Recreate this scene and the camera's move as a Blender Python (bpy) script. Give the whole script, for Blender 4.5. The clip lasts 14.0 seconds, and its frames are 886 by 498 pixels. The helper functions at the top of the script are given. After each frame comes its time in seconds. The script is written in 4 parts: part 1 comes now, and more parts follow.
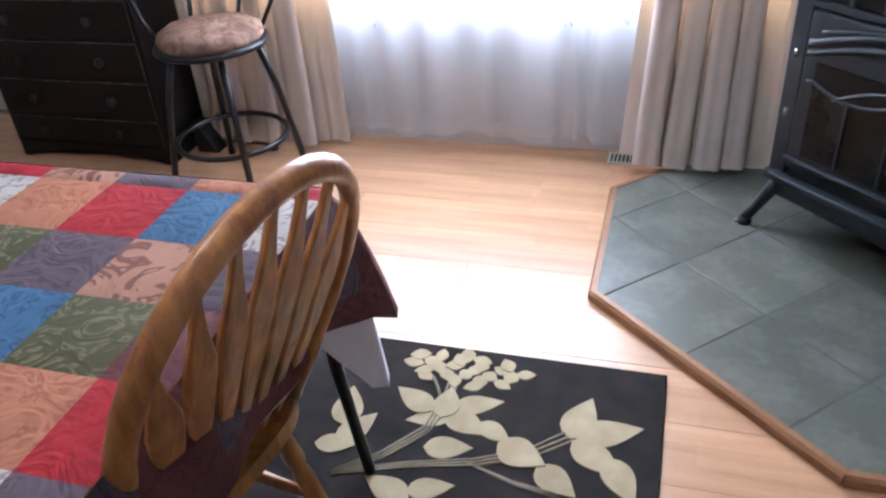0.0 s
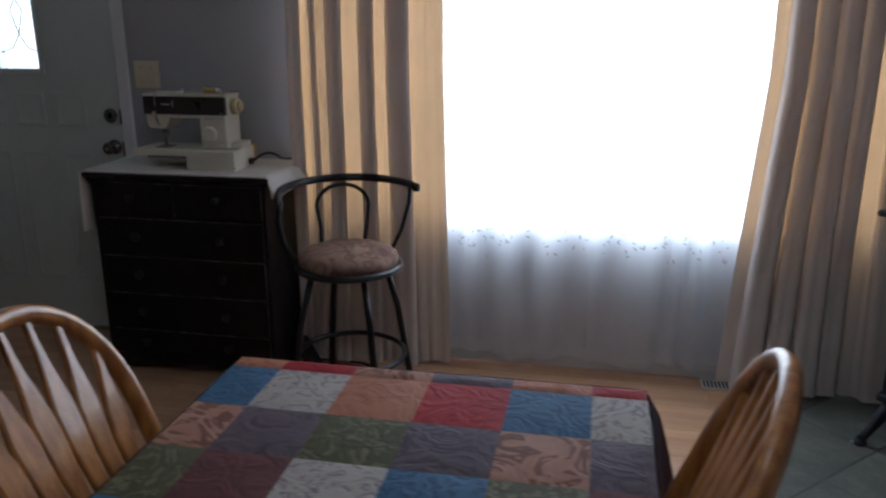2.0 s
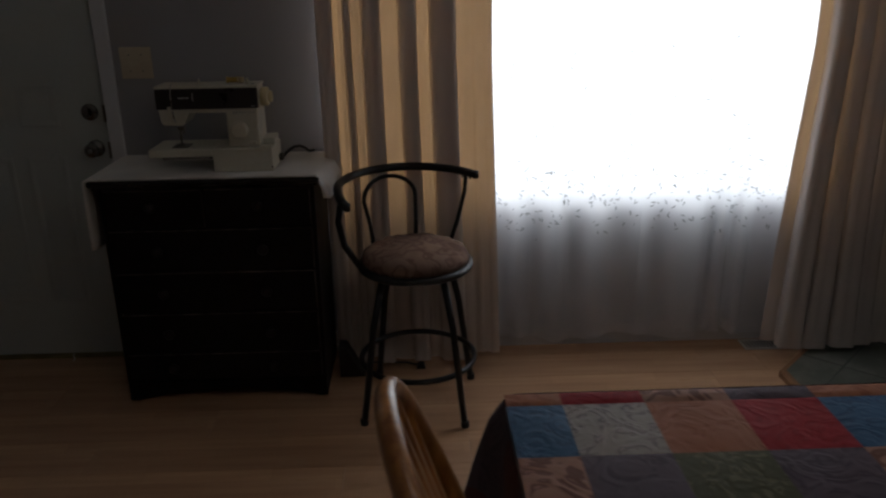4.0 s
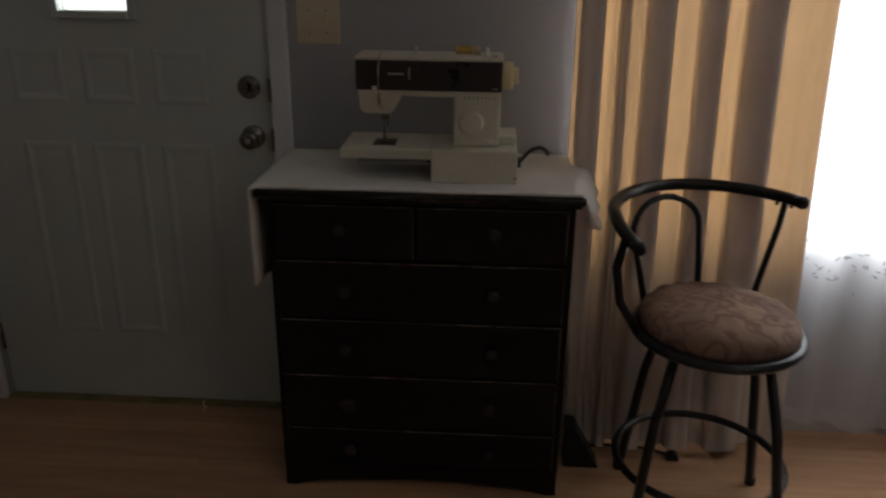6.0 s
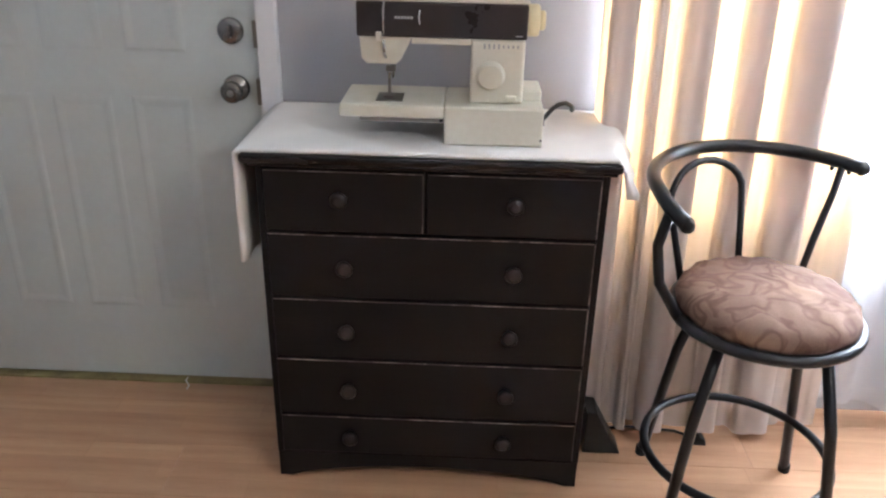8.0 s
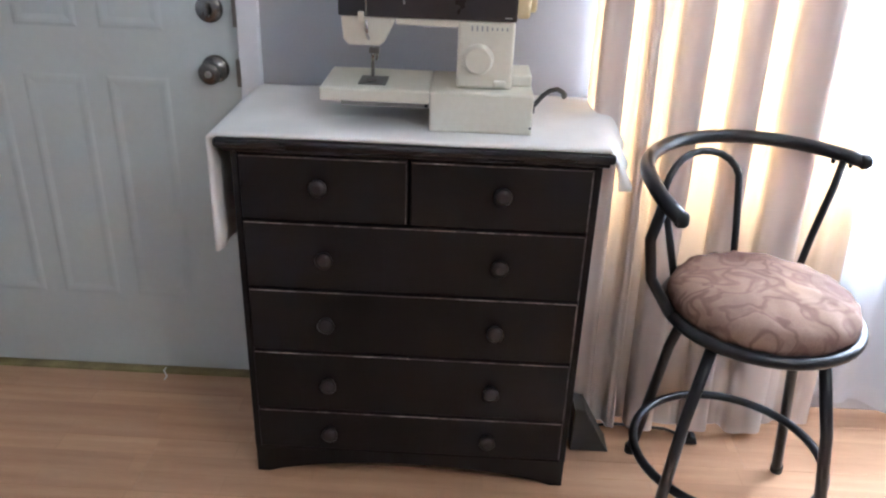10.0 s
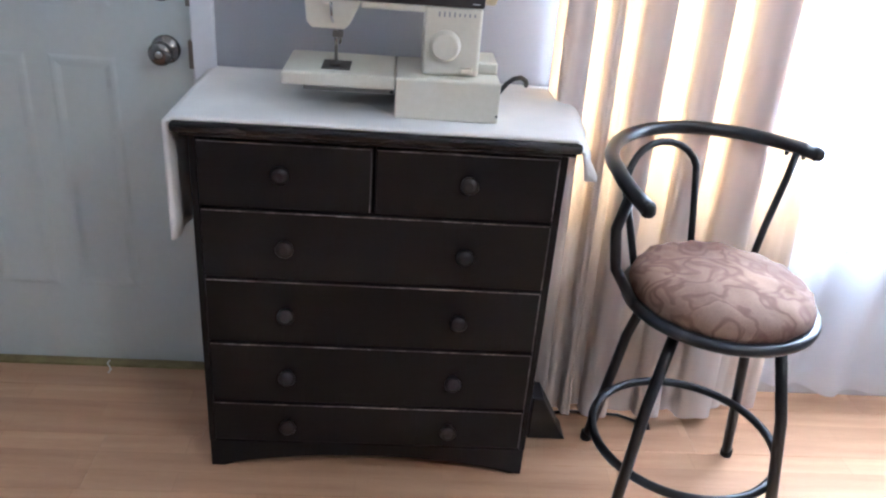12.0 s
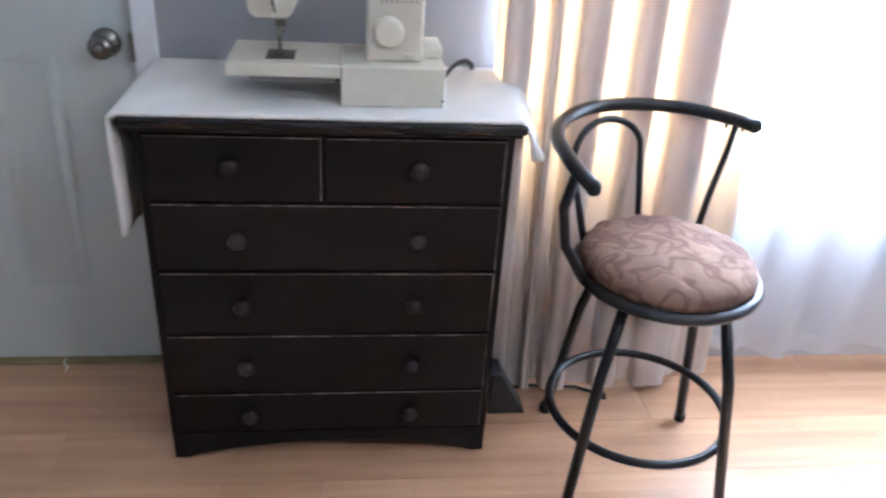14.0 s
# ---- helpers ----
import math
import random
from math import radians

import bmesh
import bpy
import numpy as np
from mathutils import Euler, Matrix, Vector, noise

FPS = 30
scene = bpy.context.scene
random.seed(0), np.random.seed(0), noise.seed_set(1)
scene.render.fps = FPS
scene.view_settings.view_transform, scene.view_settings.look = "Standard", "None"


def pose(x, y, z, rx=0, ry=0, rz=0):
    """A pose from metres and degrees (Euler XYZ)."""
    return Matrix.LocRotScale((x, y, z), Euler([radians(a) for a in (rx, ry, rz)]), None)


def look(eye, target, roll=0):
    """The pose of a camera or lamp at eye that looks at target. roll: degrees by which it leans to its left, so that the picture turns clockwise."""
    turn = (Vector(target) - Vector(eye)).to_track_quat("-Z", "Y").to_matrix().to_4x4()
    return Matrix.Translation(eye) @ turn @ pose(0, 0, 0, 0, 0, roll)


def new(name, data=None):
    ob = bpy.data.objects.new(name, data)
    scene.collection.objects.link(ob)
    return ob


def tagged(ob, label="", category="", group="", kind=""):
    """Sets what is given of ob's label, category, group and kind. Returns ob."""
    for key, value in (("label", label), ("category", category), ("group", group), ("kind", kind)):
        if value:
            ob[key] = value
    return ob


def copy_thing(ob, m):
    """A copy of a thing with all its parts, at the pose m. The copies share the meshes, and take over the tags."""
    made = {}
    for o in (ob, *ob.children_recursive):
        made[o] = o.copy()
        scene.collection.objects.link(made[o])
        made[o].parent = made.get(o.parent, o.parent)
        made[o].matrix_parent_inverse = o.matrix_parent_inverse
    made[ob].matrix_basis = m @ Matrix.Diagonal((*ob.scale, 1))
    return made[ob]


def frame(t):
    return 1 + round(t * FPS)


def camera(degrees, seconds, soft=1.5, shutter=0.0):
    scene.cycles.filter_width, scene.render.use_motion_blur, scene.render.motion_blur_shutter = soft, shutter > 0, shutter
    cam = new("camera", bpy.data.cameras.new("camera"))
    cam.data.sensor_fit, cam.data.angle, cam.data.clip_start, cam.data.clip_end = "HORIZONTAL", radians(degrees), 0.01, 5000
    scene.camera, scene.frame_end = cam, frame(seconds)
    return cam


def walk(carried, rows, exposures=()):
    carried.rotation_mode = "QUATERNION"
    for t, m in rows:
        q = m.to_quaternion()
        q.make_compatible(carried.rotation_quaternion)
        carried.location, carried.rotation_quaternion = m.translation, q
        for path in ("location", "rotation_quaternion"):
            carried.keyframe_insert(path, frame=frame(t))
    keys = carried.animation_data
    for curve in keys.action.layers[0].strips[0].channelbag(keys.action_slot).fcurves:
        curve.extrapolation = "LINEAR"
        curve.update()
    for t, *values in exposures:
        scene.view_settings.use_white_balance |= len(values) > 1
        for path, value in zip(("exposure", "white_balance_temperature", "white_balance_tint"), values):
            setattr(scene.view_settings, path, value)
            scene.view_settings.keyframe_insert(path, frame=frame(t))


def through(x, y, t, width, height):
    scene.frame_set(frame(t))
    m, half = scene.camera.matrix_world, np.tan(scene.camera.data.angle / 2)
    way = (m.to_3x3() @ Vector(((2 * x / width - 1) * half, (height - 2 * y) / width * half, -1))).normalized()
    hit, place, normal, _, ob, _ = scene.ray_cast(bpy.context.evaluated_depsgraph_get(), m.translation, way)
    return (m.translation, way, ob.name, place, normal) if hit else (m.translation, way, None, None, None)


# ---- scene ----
cam = camera(58.6, 14.0, soft=2.2, shutter=0.4)

PATH = [
    (0, (3.553, 0.204, 1.428), (3.025, 1.796, 0.337), -4.6),
    (0.5, (3.416, 0.135, 1.442), (3.037, 1.842, 0.471), -1.2),
    (1, (3.226, 0.012, 1.46), (2.943, 1.851, 0.727), -0.7),
    (1.5, (3.066, -0.11, 1.488), (2.82, 1.781, 0.886), 1.3),
    (2, (2.846, -0.14, 1.464), (2.477, 1.744, 0.906), 0.0),
    (2.2, (2.745, -0.156, 1.462), (2.531, 1.759, 0.925), -0.2),
    (4.3, (1.836, 0.066, 1.535), (1.891, 1.952, 0.872), -0.9),
    (4.5, (1.762, 0.233, 1.481), (1.81, 2.136, 0.867), -0.7),
    (5, (1.609, 0.464, 1.48), (1.681, 2.378, 0.904), -1.6),
    (5.5, (1.438, 0.696, 1.451), (1.496, 2.584, 0.795), 1.0),
    (6, (1.355, 0.873, 1.411), (1.254, 2.743, 0.709), 0.7),
    (6.5, (1.326, 1.011, 1.409), (1.149, 2.886, 0.736), 1.9),
    (7, (1.271, 1.072, 1.384), (1.23, 2.902, 0.576), 2.7),
    (7.5, (1.256, 1.092, 1.39), (1.206, 2.912, 0.563), 2.4),
    (8, (1.272, 1.12, 1.391), (1.22, 2.934, 0.549), 1.3),
    (8.5, (1.307, 1.147, 1.379), (1.271, 2.954, 0.523), 0.9),
    (9, (1.326, 1.165, 1.379), (1.245, 2.965, 0.512), 1.0),
    (11.5, (1.231, 1.211, 1.361), (1.326, 3.003, 0.478), 4.8),
    (12, (1.229, 1.212, 1.364), (1.36, 2.996, 0.469), 4.7),
    (12.5, (1.227, 1.211, 1.364), (1.353, 2.998, 0.473), 4.6),
    (13, (1.221, 1.22, 1.357), (1.318, 2.976, 0.403), 4.3),
    (13.5, (1.236, 1.203, 1.372), (1.309, 2.971, 0.439), 4.6),
    (14, (1.24, 1.198, 1.388), (1.475, 2.948, 0.448), 3.8),
]
EXPOSURES = [(0, -0.32, 5650, 14), (0.5, -0.55, 5500, 13), (1.0, -1.0, 5450, 11), (1.5, -1.5, 5450, 10), (2.0, -2.25, 5650, 9), (2.2, -2.3, 5700, 9),
             (4.3, -3.75, 6700, 12), (5.5, -3.85, 6800, 13), (6.0, -2.55, 6850, 11), (6.5, -1.05, 6450, 9), (7.0, -0.02, 6200, 10), (7.5, 0.3, 6050, 11), (8.5, 0.42, 5750, 10), (9.2, 0.42, 5650, 10), (11.3, 0.42, 5300, 9), (14, 0.38, 5200, 9)]
walk(cam, [(t, look(eye, target, roll)) for t, eye, target, roll in PATH], EXPOSURES)

# ---------- world and light ----------
WALL_Y = 3.10
world = bpy.data.worlds.new("overcast_sky")
scene.world = world
world.use_nodes = True
wt = world.node_tree
sky = wt.nodes.new("ShaderNodeTexSky")
sky.sky_type = "NISHITA"
sky.sun_disc = False
sky.sun_elevation = radians(40)
sky.sun_rotation = radians(160)
sky.dust_density = 4.0
wt.nodes["Background"].inputs["Strength"].default_value = 0.12
wt.links.new(sky.outputs[0], wt.nodes["Background"].inputs["Color"])
sun = new("sun", bpy.data.lights.new("sun", "SUN"))
sun.data.energy, sun.data.angle, sun.data.color = 0.8, radians(15), (1.0, 0.96, 0.9)
sun.matrix_basis = look((0, 0, 0), (0.3, -0.72, -0.65))


def window_lamp(name, centre, aim, w, h, watts, colour):
    lamp = new(name, bpy.data.lights.new(name, "AREA"))
    lamp.data.shape, lamp.data.size, lamp.data.size_y = "RECTANGLE", w, h
    lamp.data.energy, lamp.data.color = watts, colour
    lamp.matrix_basis = look(centre, aim)
    return lamp


window_lamp("daylight_front_window", (2.93, 3.82, 1.62), (2.93, 2.82, 1.154), 3.4, 2.2, 1700, (0.90, 0.96, 1.0))
window_lamp("daylight_door_glass", (0.245, 3.22, 1.54), (0.245, 0, 1.54), 0.5, 0.8, 18, (0.95, 1.0, 0.98))
table_light = new("ceiling_bulb", bpy.data.lights.new("ceiling_bulb", "POINT"))
table_light.data.energy, table_light.data.shadow_soft_size, table_light.data.color = 34, 0.10, (1.0, 0.92, 0.82)
table_light.location = (2.58, 0.70, 2.24)


# ---------- materials ----------
def mat(name, base, second=None, rough=0.5, metal=0.0, scale=6.0, fine=90.0, bump=0.05, blend=0.5, rvar=0.1, stretch=(1, 1, 1), coat=0.0, spec=0.5, dist=0.002):
    """Two colours mixed by coarse and fine noise, with varied roughness and relief."""
    m = bpy.data.materials.new(name)
    m.use_nodes = True
    t = m.node_tree
    b = t.nodes["Principled BSDF"]
    second = second or tuple(c * 0.82 for c in base)
    co = t.nodes.new("ShaderNodeTexCoord")
    mp = t.nodes.new("ShaderNodeMapping")
    mp.inputs["Scale"].default_value = stretch
    t.links.new(co.outputs["Object"], mp.inputs[0])
    n1 = t.nodes.new("ShaderNodeTexNoise")
    n1.inputs["Scale"].default_value, n1.inputs["Detail"].default_value = scale, 5
    n2 = t.nodes.new("ShaderNodeTexNoise")
    n2.inputs["Scale"].default_value, n2.inputs["Detail"].default_value = fine, 3
    for n in (n1, n2):
        t.links.new(mp.outputs[0], n.inputs["Vector"])
    add = t.nodes.new("ShaderNodeMath")
    add.operation = "MULTIPLY_ADD"
    add.inputs[1].default_value = 0.35
    t.links.new(n2.outputs[0], add.inputs[0])
    t.links.new(n1.outputs[0], add.inputs[2])
    rng = t.nodes.new("ShaderNodeMapRange")
    rng.inputs["From Min"].default_value, rng.inputs["From Max"].default_value = 0.45, 0.9
    rng.inputs["To Max"].default_value = blend * 2
    t.links.new(add.outputs[0], rng.inputs[0])
    mx = t.nodes.new("ShaderNodeMix")
    mx.data_type = "RGBA"
    mx.inputs[6].default_value, mx.inputs[7].default_value = (*base, 1), (*second, 1)
    t.links.new(rng.outputs[0], mx.inputs[0])
    t.links.new(mx.outputs[2], b.inputs["Base Color"])
    rr = t.nodes.new("ShaderNodeMapRange")
    rr.inputs["To Min"].default_value, rr.inputs["To Max"].default_value = max(0.02, rough - rvar), min(1, rough + rvar)
    t.links.new(n1.outputs[0], rr.inputs[0])
    t.links.new(rr.outputs[0], b.inputs["Roughness"])
    b.inputs["Metallic"].default_value = metal
    b.inputs["Coat Weight"].default_value = coat
    b.inputs["Specular IOR Level"].default_value = spec
    if bump:
        bp = t.nodes.new("ShaderNodeBump")
        bp.inputs["Strength"].default_value, bp.inputs["Distance"].default_value = bump, dist
        t.links.new(n2.outputs[0], bp.inputs["Height"])
        t.links.new(bp.outputs[0], b.inputs["Normal"])
    return m


def plank_material():
    """Light oak laminate: short staves in three strips to a board, tone varied board by board."""
    m = mat("oak_laminate", (0.55, 0.332, 0.196), (0.38, 0.198, 0.105), rough=0.30, scale=2.0, fine=30, bump=0.03, stretch=(1, 14, 1), blend=0.4, rvar=0.06)
    t = m.node_tree
    b = t.nodes["Principled BSDF"]
    old = b.inputs["Base Color"].links[0].from_socket
    co = t.nodes.new("ShaderNodeTexCoord")
    br = t.nodes.new("ShaderNodeTexBrick")
    br.inputs["Scale"].default_value = 1.0
    br.inputs["Brick Width"].default_value, br.inputs["Row Height"].default_value = 0.42, 0.0643
    br.inputs["Mortar Size"].default_value = 0.0008
    br.inputs["Color1"].default_value, br.inputs["Color2"].default_value = (0.87, 0.855, 0.84, 1), (1.06, 1.06, 1.055, 1)
    br.inputs["Mortar"].default_value = (0.8, 0.75, 0.7, 1)
    t.links.new(co.outputs["Object"], br.inputs["Vector"])
    mul = t.nodes.new("ShaderNodeMix")
    mul.data_type, mul.blend_type = "RGBA", "MULTIPLY"
    mul.inputs[0].default_value = 1
    t.links.new(old, mul.inputs[6])
    t.links.new(br.outputs[0], mul.inputs[7])
    info = t.nodes.new("ShaderNodeObjectInfo")
    hs = t.nodes.new("ShaderNodeHueSaturation")
    rg = t.nodes.new("ShaderNodeMapRange")
    rg.inputs["To Min"].default_value, rg.inputs["To Max"].default_value = 0.9, 1.1
    t.links.new(info.outputs["Random"], rg.inputs[0])
    t.links.new(rg.outputs[0], hs.inputs["Value"])
    t.links.new(mul.outputs[2], hs.inputs["Color"])
    t.links.new(hs.outputs[0], b.inputs["Base Color"])
    return m


def cloth_material(name, base, through, clear=0.0, weave=900.0, deep=None, share=0.5):
    """Thin cloth that scatters on its face and lets light through; clear is the open share of its weave."""
    m = mat(name, base, deep or tuple(c * 0.9 for c in base), rough=0.9, scale=5, fine=weave, bump=0.08, rvar=0.05, spec=0.1)
    t = m.node_tree
    b = t.nodes["Principled BSDF"]
    out = t.nodes["Material Output"]
    tr = t.nodes.new("ShaderNodeBsdfTranslucent")
    tr.inputs[0].default_value = (*through, 1)
    mx = t.nodes.new("ShaderNodeMixShader")
    mx.inputs[0].default_value = share
    t.links.new(b.outputs[0], mx.inputs[1])
    t.links.new(tr.outputs[0], mx.inputs[2])
    last = mx
    if clear:
        op = t.nodes.new("ShaderNodeBsdfTransparent")
        m2 = t.nodes.new("ShaderNodeMixShader")
        m2.inputs[0].default_value = clear
        t.links.new(mx.outputs[0], m2.inputs[1])
        t.links.new(op.outputs[0], m2.inputs[2])
        last = m2
    t.links.new(last.outputs[0], out.inputs[0])
    return m


def brocade(name, base, motif, scale=16.0, amount=0.6, rough=0.75, second=None, tone=8, lo=0.25, hi=0.75, wind=2.5, turns=22.0):
    """Woven brocade with scrolling motifs and puckered relief."""
    m = mat(name, base, second or tuple(c * 0.8 for c in base), rough=rough, scale=tone, fine=500, bump=0.1, spec=0.15)
    t = m.node_tree
    b = t.nodes["Principled BSDF"]
    old = b.inputs["Base Color"].links[0].from_socket
    co = t.nodes.new("ShaderNodeTexCoord")
    no = t.nodes.new("ShaderNodeTexNoise")
    no.inputs["Scale"].default_value, no.inputs["Detail"].default_value, no.inputs["Distortion"].default_value = scale, 1.5, wind
    t.links.new(co.outputs["Object"], no.inputs["Vector"])
    wv = t.nodes.new("ShaderNodeMath")
    wv.operation = "MULTIPLY"
    wv.inputs[1].default_value = turns
    t.links.new(no.outputs[0], wv.inputs[0])
    sn = t.nodes.new("ShaderNodeMath")
    sn.operation = "SINE"
    t.links.new(wv.outputs[0], sn.inputs[0])
    rg = t.nodes.new("ShaderNodeMapRange")
    rg.inputs["From Min"].default_value, rg.inputs["From Max"].default_value = lo, hi
    rg.inputs["To Max"].default_value = amount
    t.links.new(sn.outputs[0], rg.inputs[0])
    mx = t.nodes.new("ShaderNodeMix")
    mx.data_type = "RGBA"
    mx.inputs[7].default_value = (*motif, 1)
    t.links.new(rg.outputs[0], mx.inputs[0])
    t.links.new(old, mx.inputs[6])
    t.links.new(mx.outputs[2], b.inputs["Base Color"])
    bp = t.nodes.new("ShaderNodeBump")
    bp.inputs["Strength"].default_value, bp.inputs["Distance"].default_value = 0.7, 0.006
    t.links.new(no.outputs[0], bp.inputs["Height"])
    prev = b.inputs["Normal"].links[0].from_socket
    t.links.new(prev, bp.inputs["Normal"])
    t.links.new(bp.outputs[0], b.inputs["Normal"])
    return m


M_WALL = mat("grey_wall_paint", (0.405, 0.402, 0.420), (0.365, 0.362, 0.380), rough=0.7, scale=1.5, fine=160, bump=0.06)
M_CEIL = mat("white_ceiling_paint", (0.75, 0.75, 0.73), (0.7, 0.7, 0.68), rough=0.85, fine=120, bump=0.1)
M_DOOR = mat("pale_door_paint", (0.60, 0.64, 0.62), (0.54, 0.58, 0.56), rough=0.45, scale=2.0, fine=60, bump=0.04)
M_TRIM = mat("white_trim_paint", (0.76, 0.77, 0.79), (0.70, 0.71, 0.73), rough=0.4, scale=3, fine=60, bump=0.03)
M_FLOOR = plank_material()
M_SUB = mat("dark_subfloor", (0.16, 0.10, 0.06), rough=0.8)
M_BLACKWOOD = mat("espresso_painted_wood", (0.0062, 0.0048, 0.005), (0.010, 0.0074, 0.0073), rough=0.48, scale=3, fine=40, bump=0.05, stretch=(1, 6, 6), rvar=0.08, spec=0.19)
M_LACQUER = mat("espresso_lacquered_edge", (0.0075, 0.006, 0.0065), (0.012, 0.009, 0.009), rough=0.27, scale=5, fine=60, bump=0.03, stretch=(1, 6, 6), rvar=0.08, spec=0.45)
M_KNOB = mat("black_brown_lacquer", (0.010, 0.008, 0.008), (0.018, 0.013, 0.012), rough=0.32, scale=20, fine=120, bump=0.0, rvar=0.02, spec=0.4)
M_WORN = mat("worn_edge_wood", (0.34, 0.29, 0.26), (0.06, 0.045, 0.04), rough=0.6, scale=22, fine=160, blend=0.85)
M_TOWEL = mat("white_terry_cloth", (0.84, 0.815, 0.78), (0.75, 0.73, 0.70), rough=0.95, scale=9, fine=420, bump=0.5, dist=0.004, spec=0.1)
M_CREAM = mat("cream_machine_plastic", (0.70, 0.67, 0.57), (0.62, 0.58, 0.47), rough=0.38, scale=5, fine=80, bump=0.02)
M_YELLOWED = mat("yellowed_plastic", (0.68, 0.58, 0.36), (0.58, 0.47, 0.26), rough=0.4, scale=9, fine=60, bump=0.02)
M_DARKPANEL = mat("dark_brown_plastic", (0.022, 0.016, 0.015), (0.034, 0.025, 0.023), rough=0.3, scale=8, fine=90, bump=0.02)
M_GREYPANEL = mat("taupe_plastic", (0.30, 0.28, 0.26), rough=0.5)
M_STEEL = mat("brushed_steel", (0.55, 0.54, 0.52), (0.4, 0.39, 0.37), rough=0.28, metal=1.0, scale=20, fine=200, bump=0.03)
M_DULLSTEEL = mat("dull_needle_plate", (0.25, 0.23, 0.20), rough=0.4, metal=1.0)
M_NICKEL = mat("tarnished_nickel", (0.30, 0.28, 0.26), (0.16, 0.15, 0.14), rough=0.25, metal=1.0, scale=14, fine=60, bump=0.03)
M_BLACKTUBE = mat("black_enamel_tube", (0.012, 0.012, 0.014), (0.016, 0.016, 0.018), rough=0.32, scale=20, fine=120, bump=0.0, rvar=0.02, spec=0.3)
M_RUBBER = mat("black_rubber", (0.012, 0.012, 0.012), rough=0.75)
M_SEAT = brocade("rose_brown_brocade", (0.270, 0.172, 0.120), (0.085, 0.038, 0.032), scale=13, amount=0.6, second=(0.085, 0.048, 0.040), tone=6, rough=0.9, lo=0.45, hi=1.0, wind=1.2, turns=16.0)
M_STOVE = mat("matt_black_cast_iron", (0.010, 0.013, 0.018), (0.017, 0.021, 0.027), rough=0.46, scale=9, fine=150, bump=0.2, spec=0.4)
M_STOVEGLASS = mat("sooty_stove_glass", (0.005, 0.005, 0.005), (0.010, 0.009, 0.008), rough=0.3, scale=4, fine=30, bump=0, spec=0.15)
M_SLATE = mat("grey_green_slate", (0.158, 0.160, 0.136), (0.088, 0.094, 0.076), rough=0.42, scale=6.5, fine=38, blend=0.75, bump=0.25, rvar=0.12)


def vary(m, low, high):
    """Gives each object on the material its own brightness."""
    t = m.node_tree
    b = t.nodes["Principled BSDF"]
    old = b.inputs["Base Color"].links[0].from_socket
    info, hs, rg = t.nodes.new("ShaderNodeObjectInfo"), t.nodes.new("ShaderNodeHueSaturation"), t.nodes.new("ShaderNodeMapRange")
    rg.inputs["To Min"].default_value, rg.inputs["To Max"].default_value = low, high
    t.links.new(info.outputs["Random"], rg.inputs[0])
    t.links.new(rg.outputs[0], hs.inputs["Value"])
    t.links.new(old, hs.inputs["Color"])
    t.links.new(hs.outputs[0], b.inputs["Base Color"])


vary(M_SLATE, 0.82, 1.15)
M_GROUT = mat("dark_grout", (0.115, 0.125, 0.112), rough=0.9, fine=200, bump=0.2)
M_OAKTRIM = mat("oak_edge_trim", (0.30, 0.14, 0.06), (0.20, 0.09, 0.04), rough=0.45, scale=5, fine=60, stretch=(1, 1, 8))
M_OAK = mat("honey_oak", (0.46, 0.205, 0.055), (0.24, 0.088, 0.022), rough=0.36, scale=9, fine=80, stretch=(6, 6, 0.6), bump=0.06, coat=0.3, blend=0.6)
M_RUG = mat("charcoal_rug_pile", (0.018, 0.016, 0.016), (0.034, 0.028, 0.026), rough=0.95, scale=14, fine=600, bump=0.6, dist=0.004, spec=0.1)
M_RUGMOTIF = mat("beige_rug_pile", (0.45, 0.37, 0.24), (0.35, 0.28, 0.175), rough=0.95, scale=18, fine=600, bump=0.6, dist=0.004, spec=0.1)
M_RUGSTEM = mat("taupe_rug_pile", (0.30, 0.25, 0.18), (0.20, 0.165, 0.12), rough=0.95, scale=18, fine=600, bump=0.6, dist=0.004, spec=0.1)
M_CURTAIN = cloth_material("cream_curtain_cloth", (0.78, 0.72, 0.69), (0.42, 0.240, 0.105), share=0.235)
M_SHEER = cloth_material("white_sheer_voile", (0.90, 0.91, 0.94), (0.90, 0.92, 0.96), clear=0.05, weave=1500, share=0.5)
M_EMBROIDERY = cloth_material("grey_embroidery_thread", (0.56, 0.58, 0.60), (0.42, 0.43, 0.44))
M_IVORY = mat("ivory_plastic", (0.68, 0.60, 0.45), (0.62, 0.53, 0.38), rough=0.35, scale=8, fine=60, bump=0.02)
M_BLACKPLASTIC = mat("black_plastic", (0.012, 0.012, 0.013), rough=0.4)
M_WHITEMETAL = mat("white_enamel_metal", (0.66, 0.65, 0.62), rough=0.4)
M_YELLOWSTRIP = mat("brass_threshold", (0.30, 0.25, 0.10), (0.18, 0.14, 0.06), rough=0.45, scale=14)
M_GROUND = mat("pale_winter_lawn", (0.30, 0.32, 0.24), (0.2, 0.22, 0.15), rough=0.95, scale=0.4, fine=9)
M_THREAD = mat("ochre_sewing_thread", (0.55, 0.36, 0.08), (0.42, 0.26, 0.05), rough=0.7, fine=300, bump=0.3)
M_YELLOWCARD = mat("yellow_cardboard", (0.55, 0.38, 0.13), (0.46, 0.30, 0.09), rough=0.7, scale=20, fine=200, bump=0.1)
M_PINE = mat("pale_spool_wood", (0.62, 0.50, 0.30), rough=0.55)
M_PRINT = mat("grey_print", (0.30, 0.30, 0.30), rough=0.5)
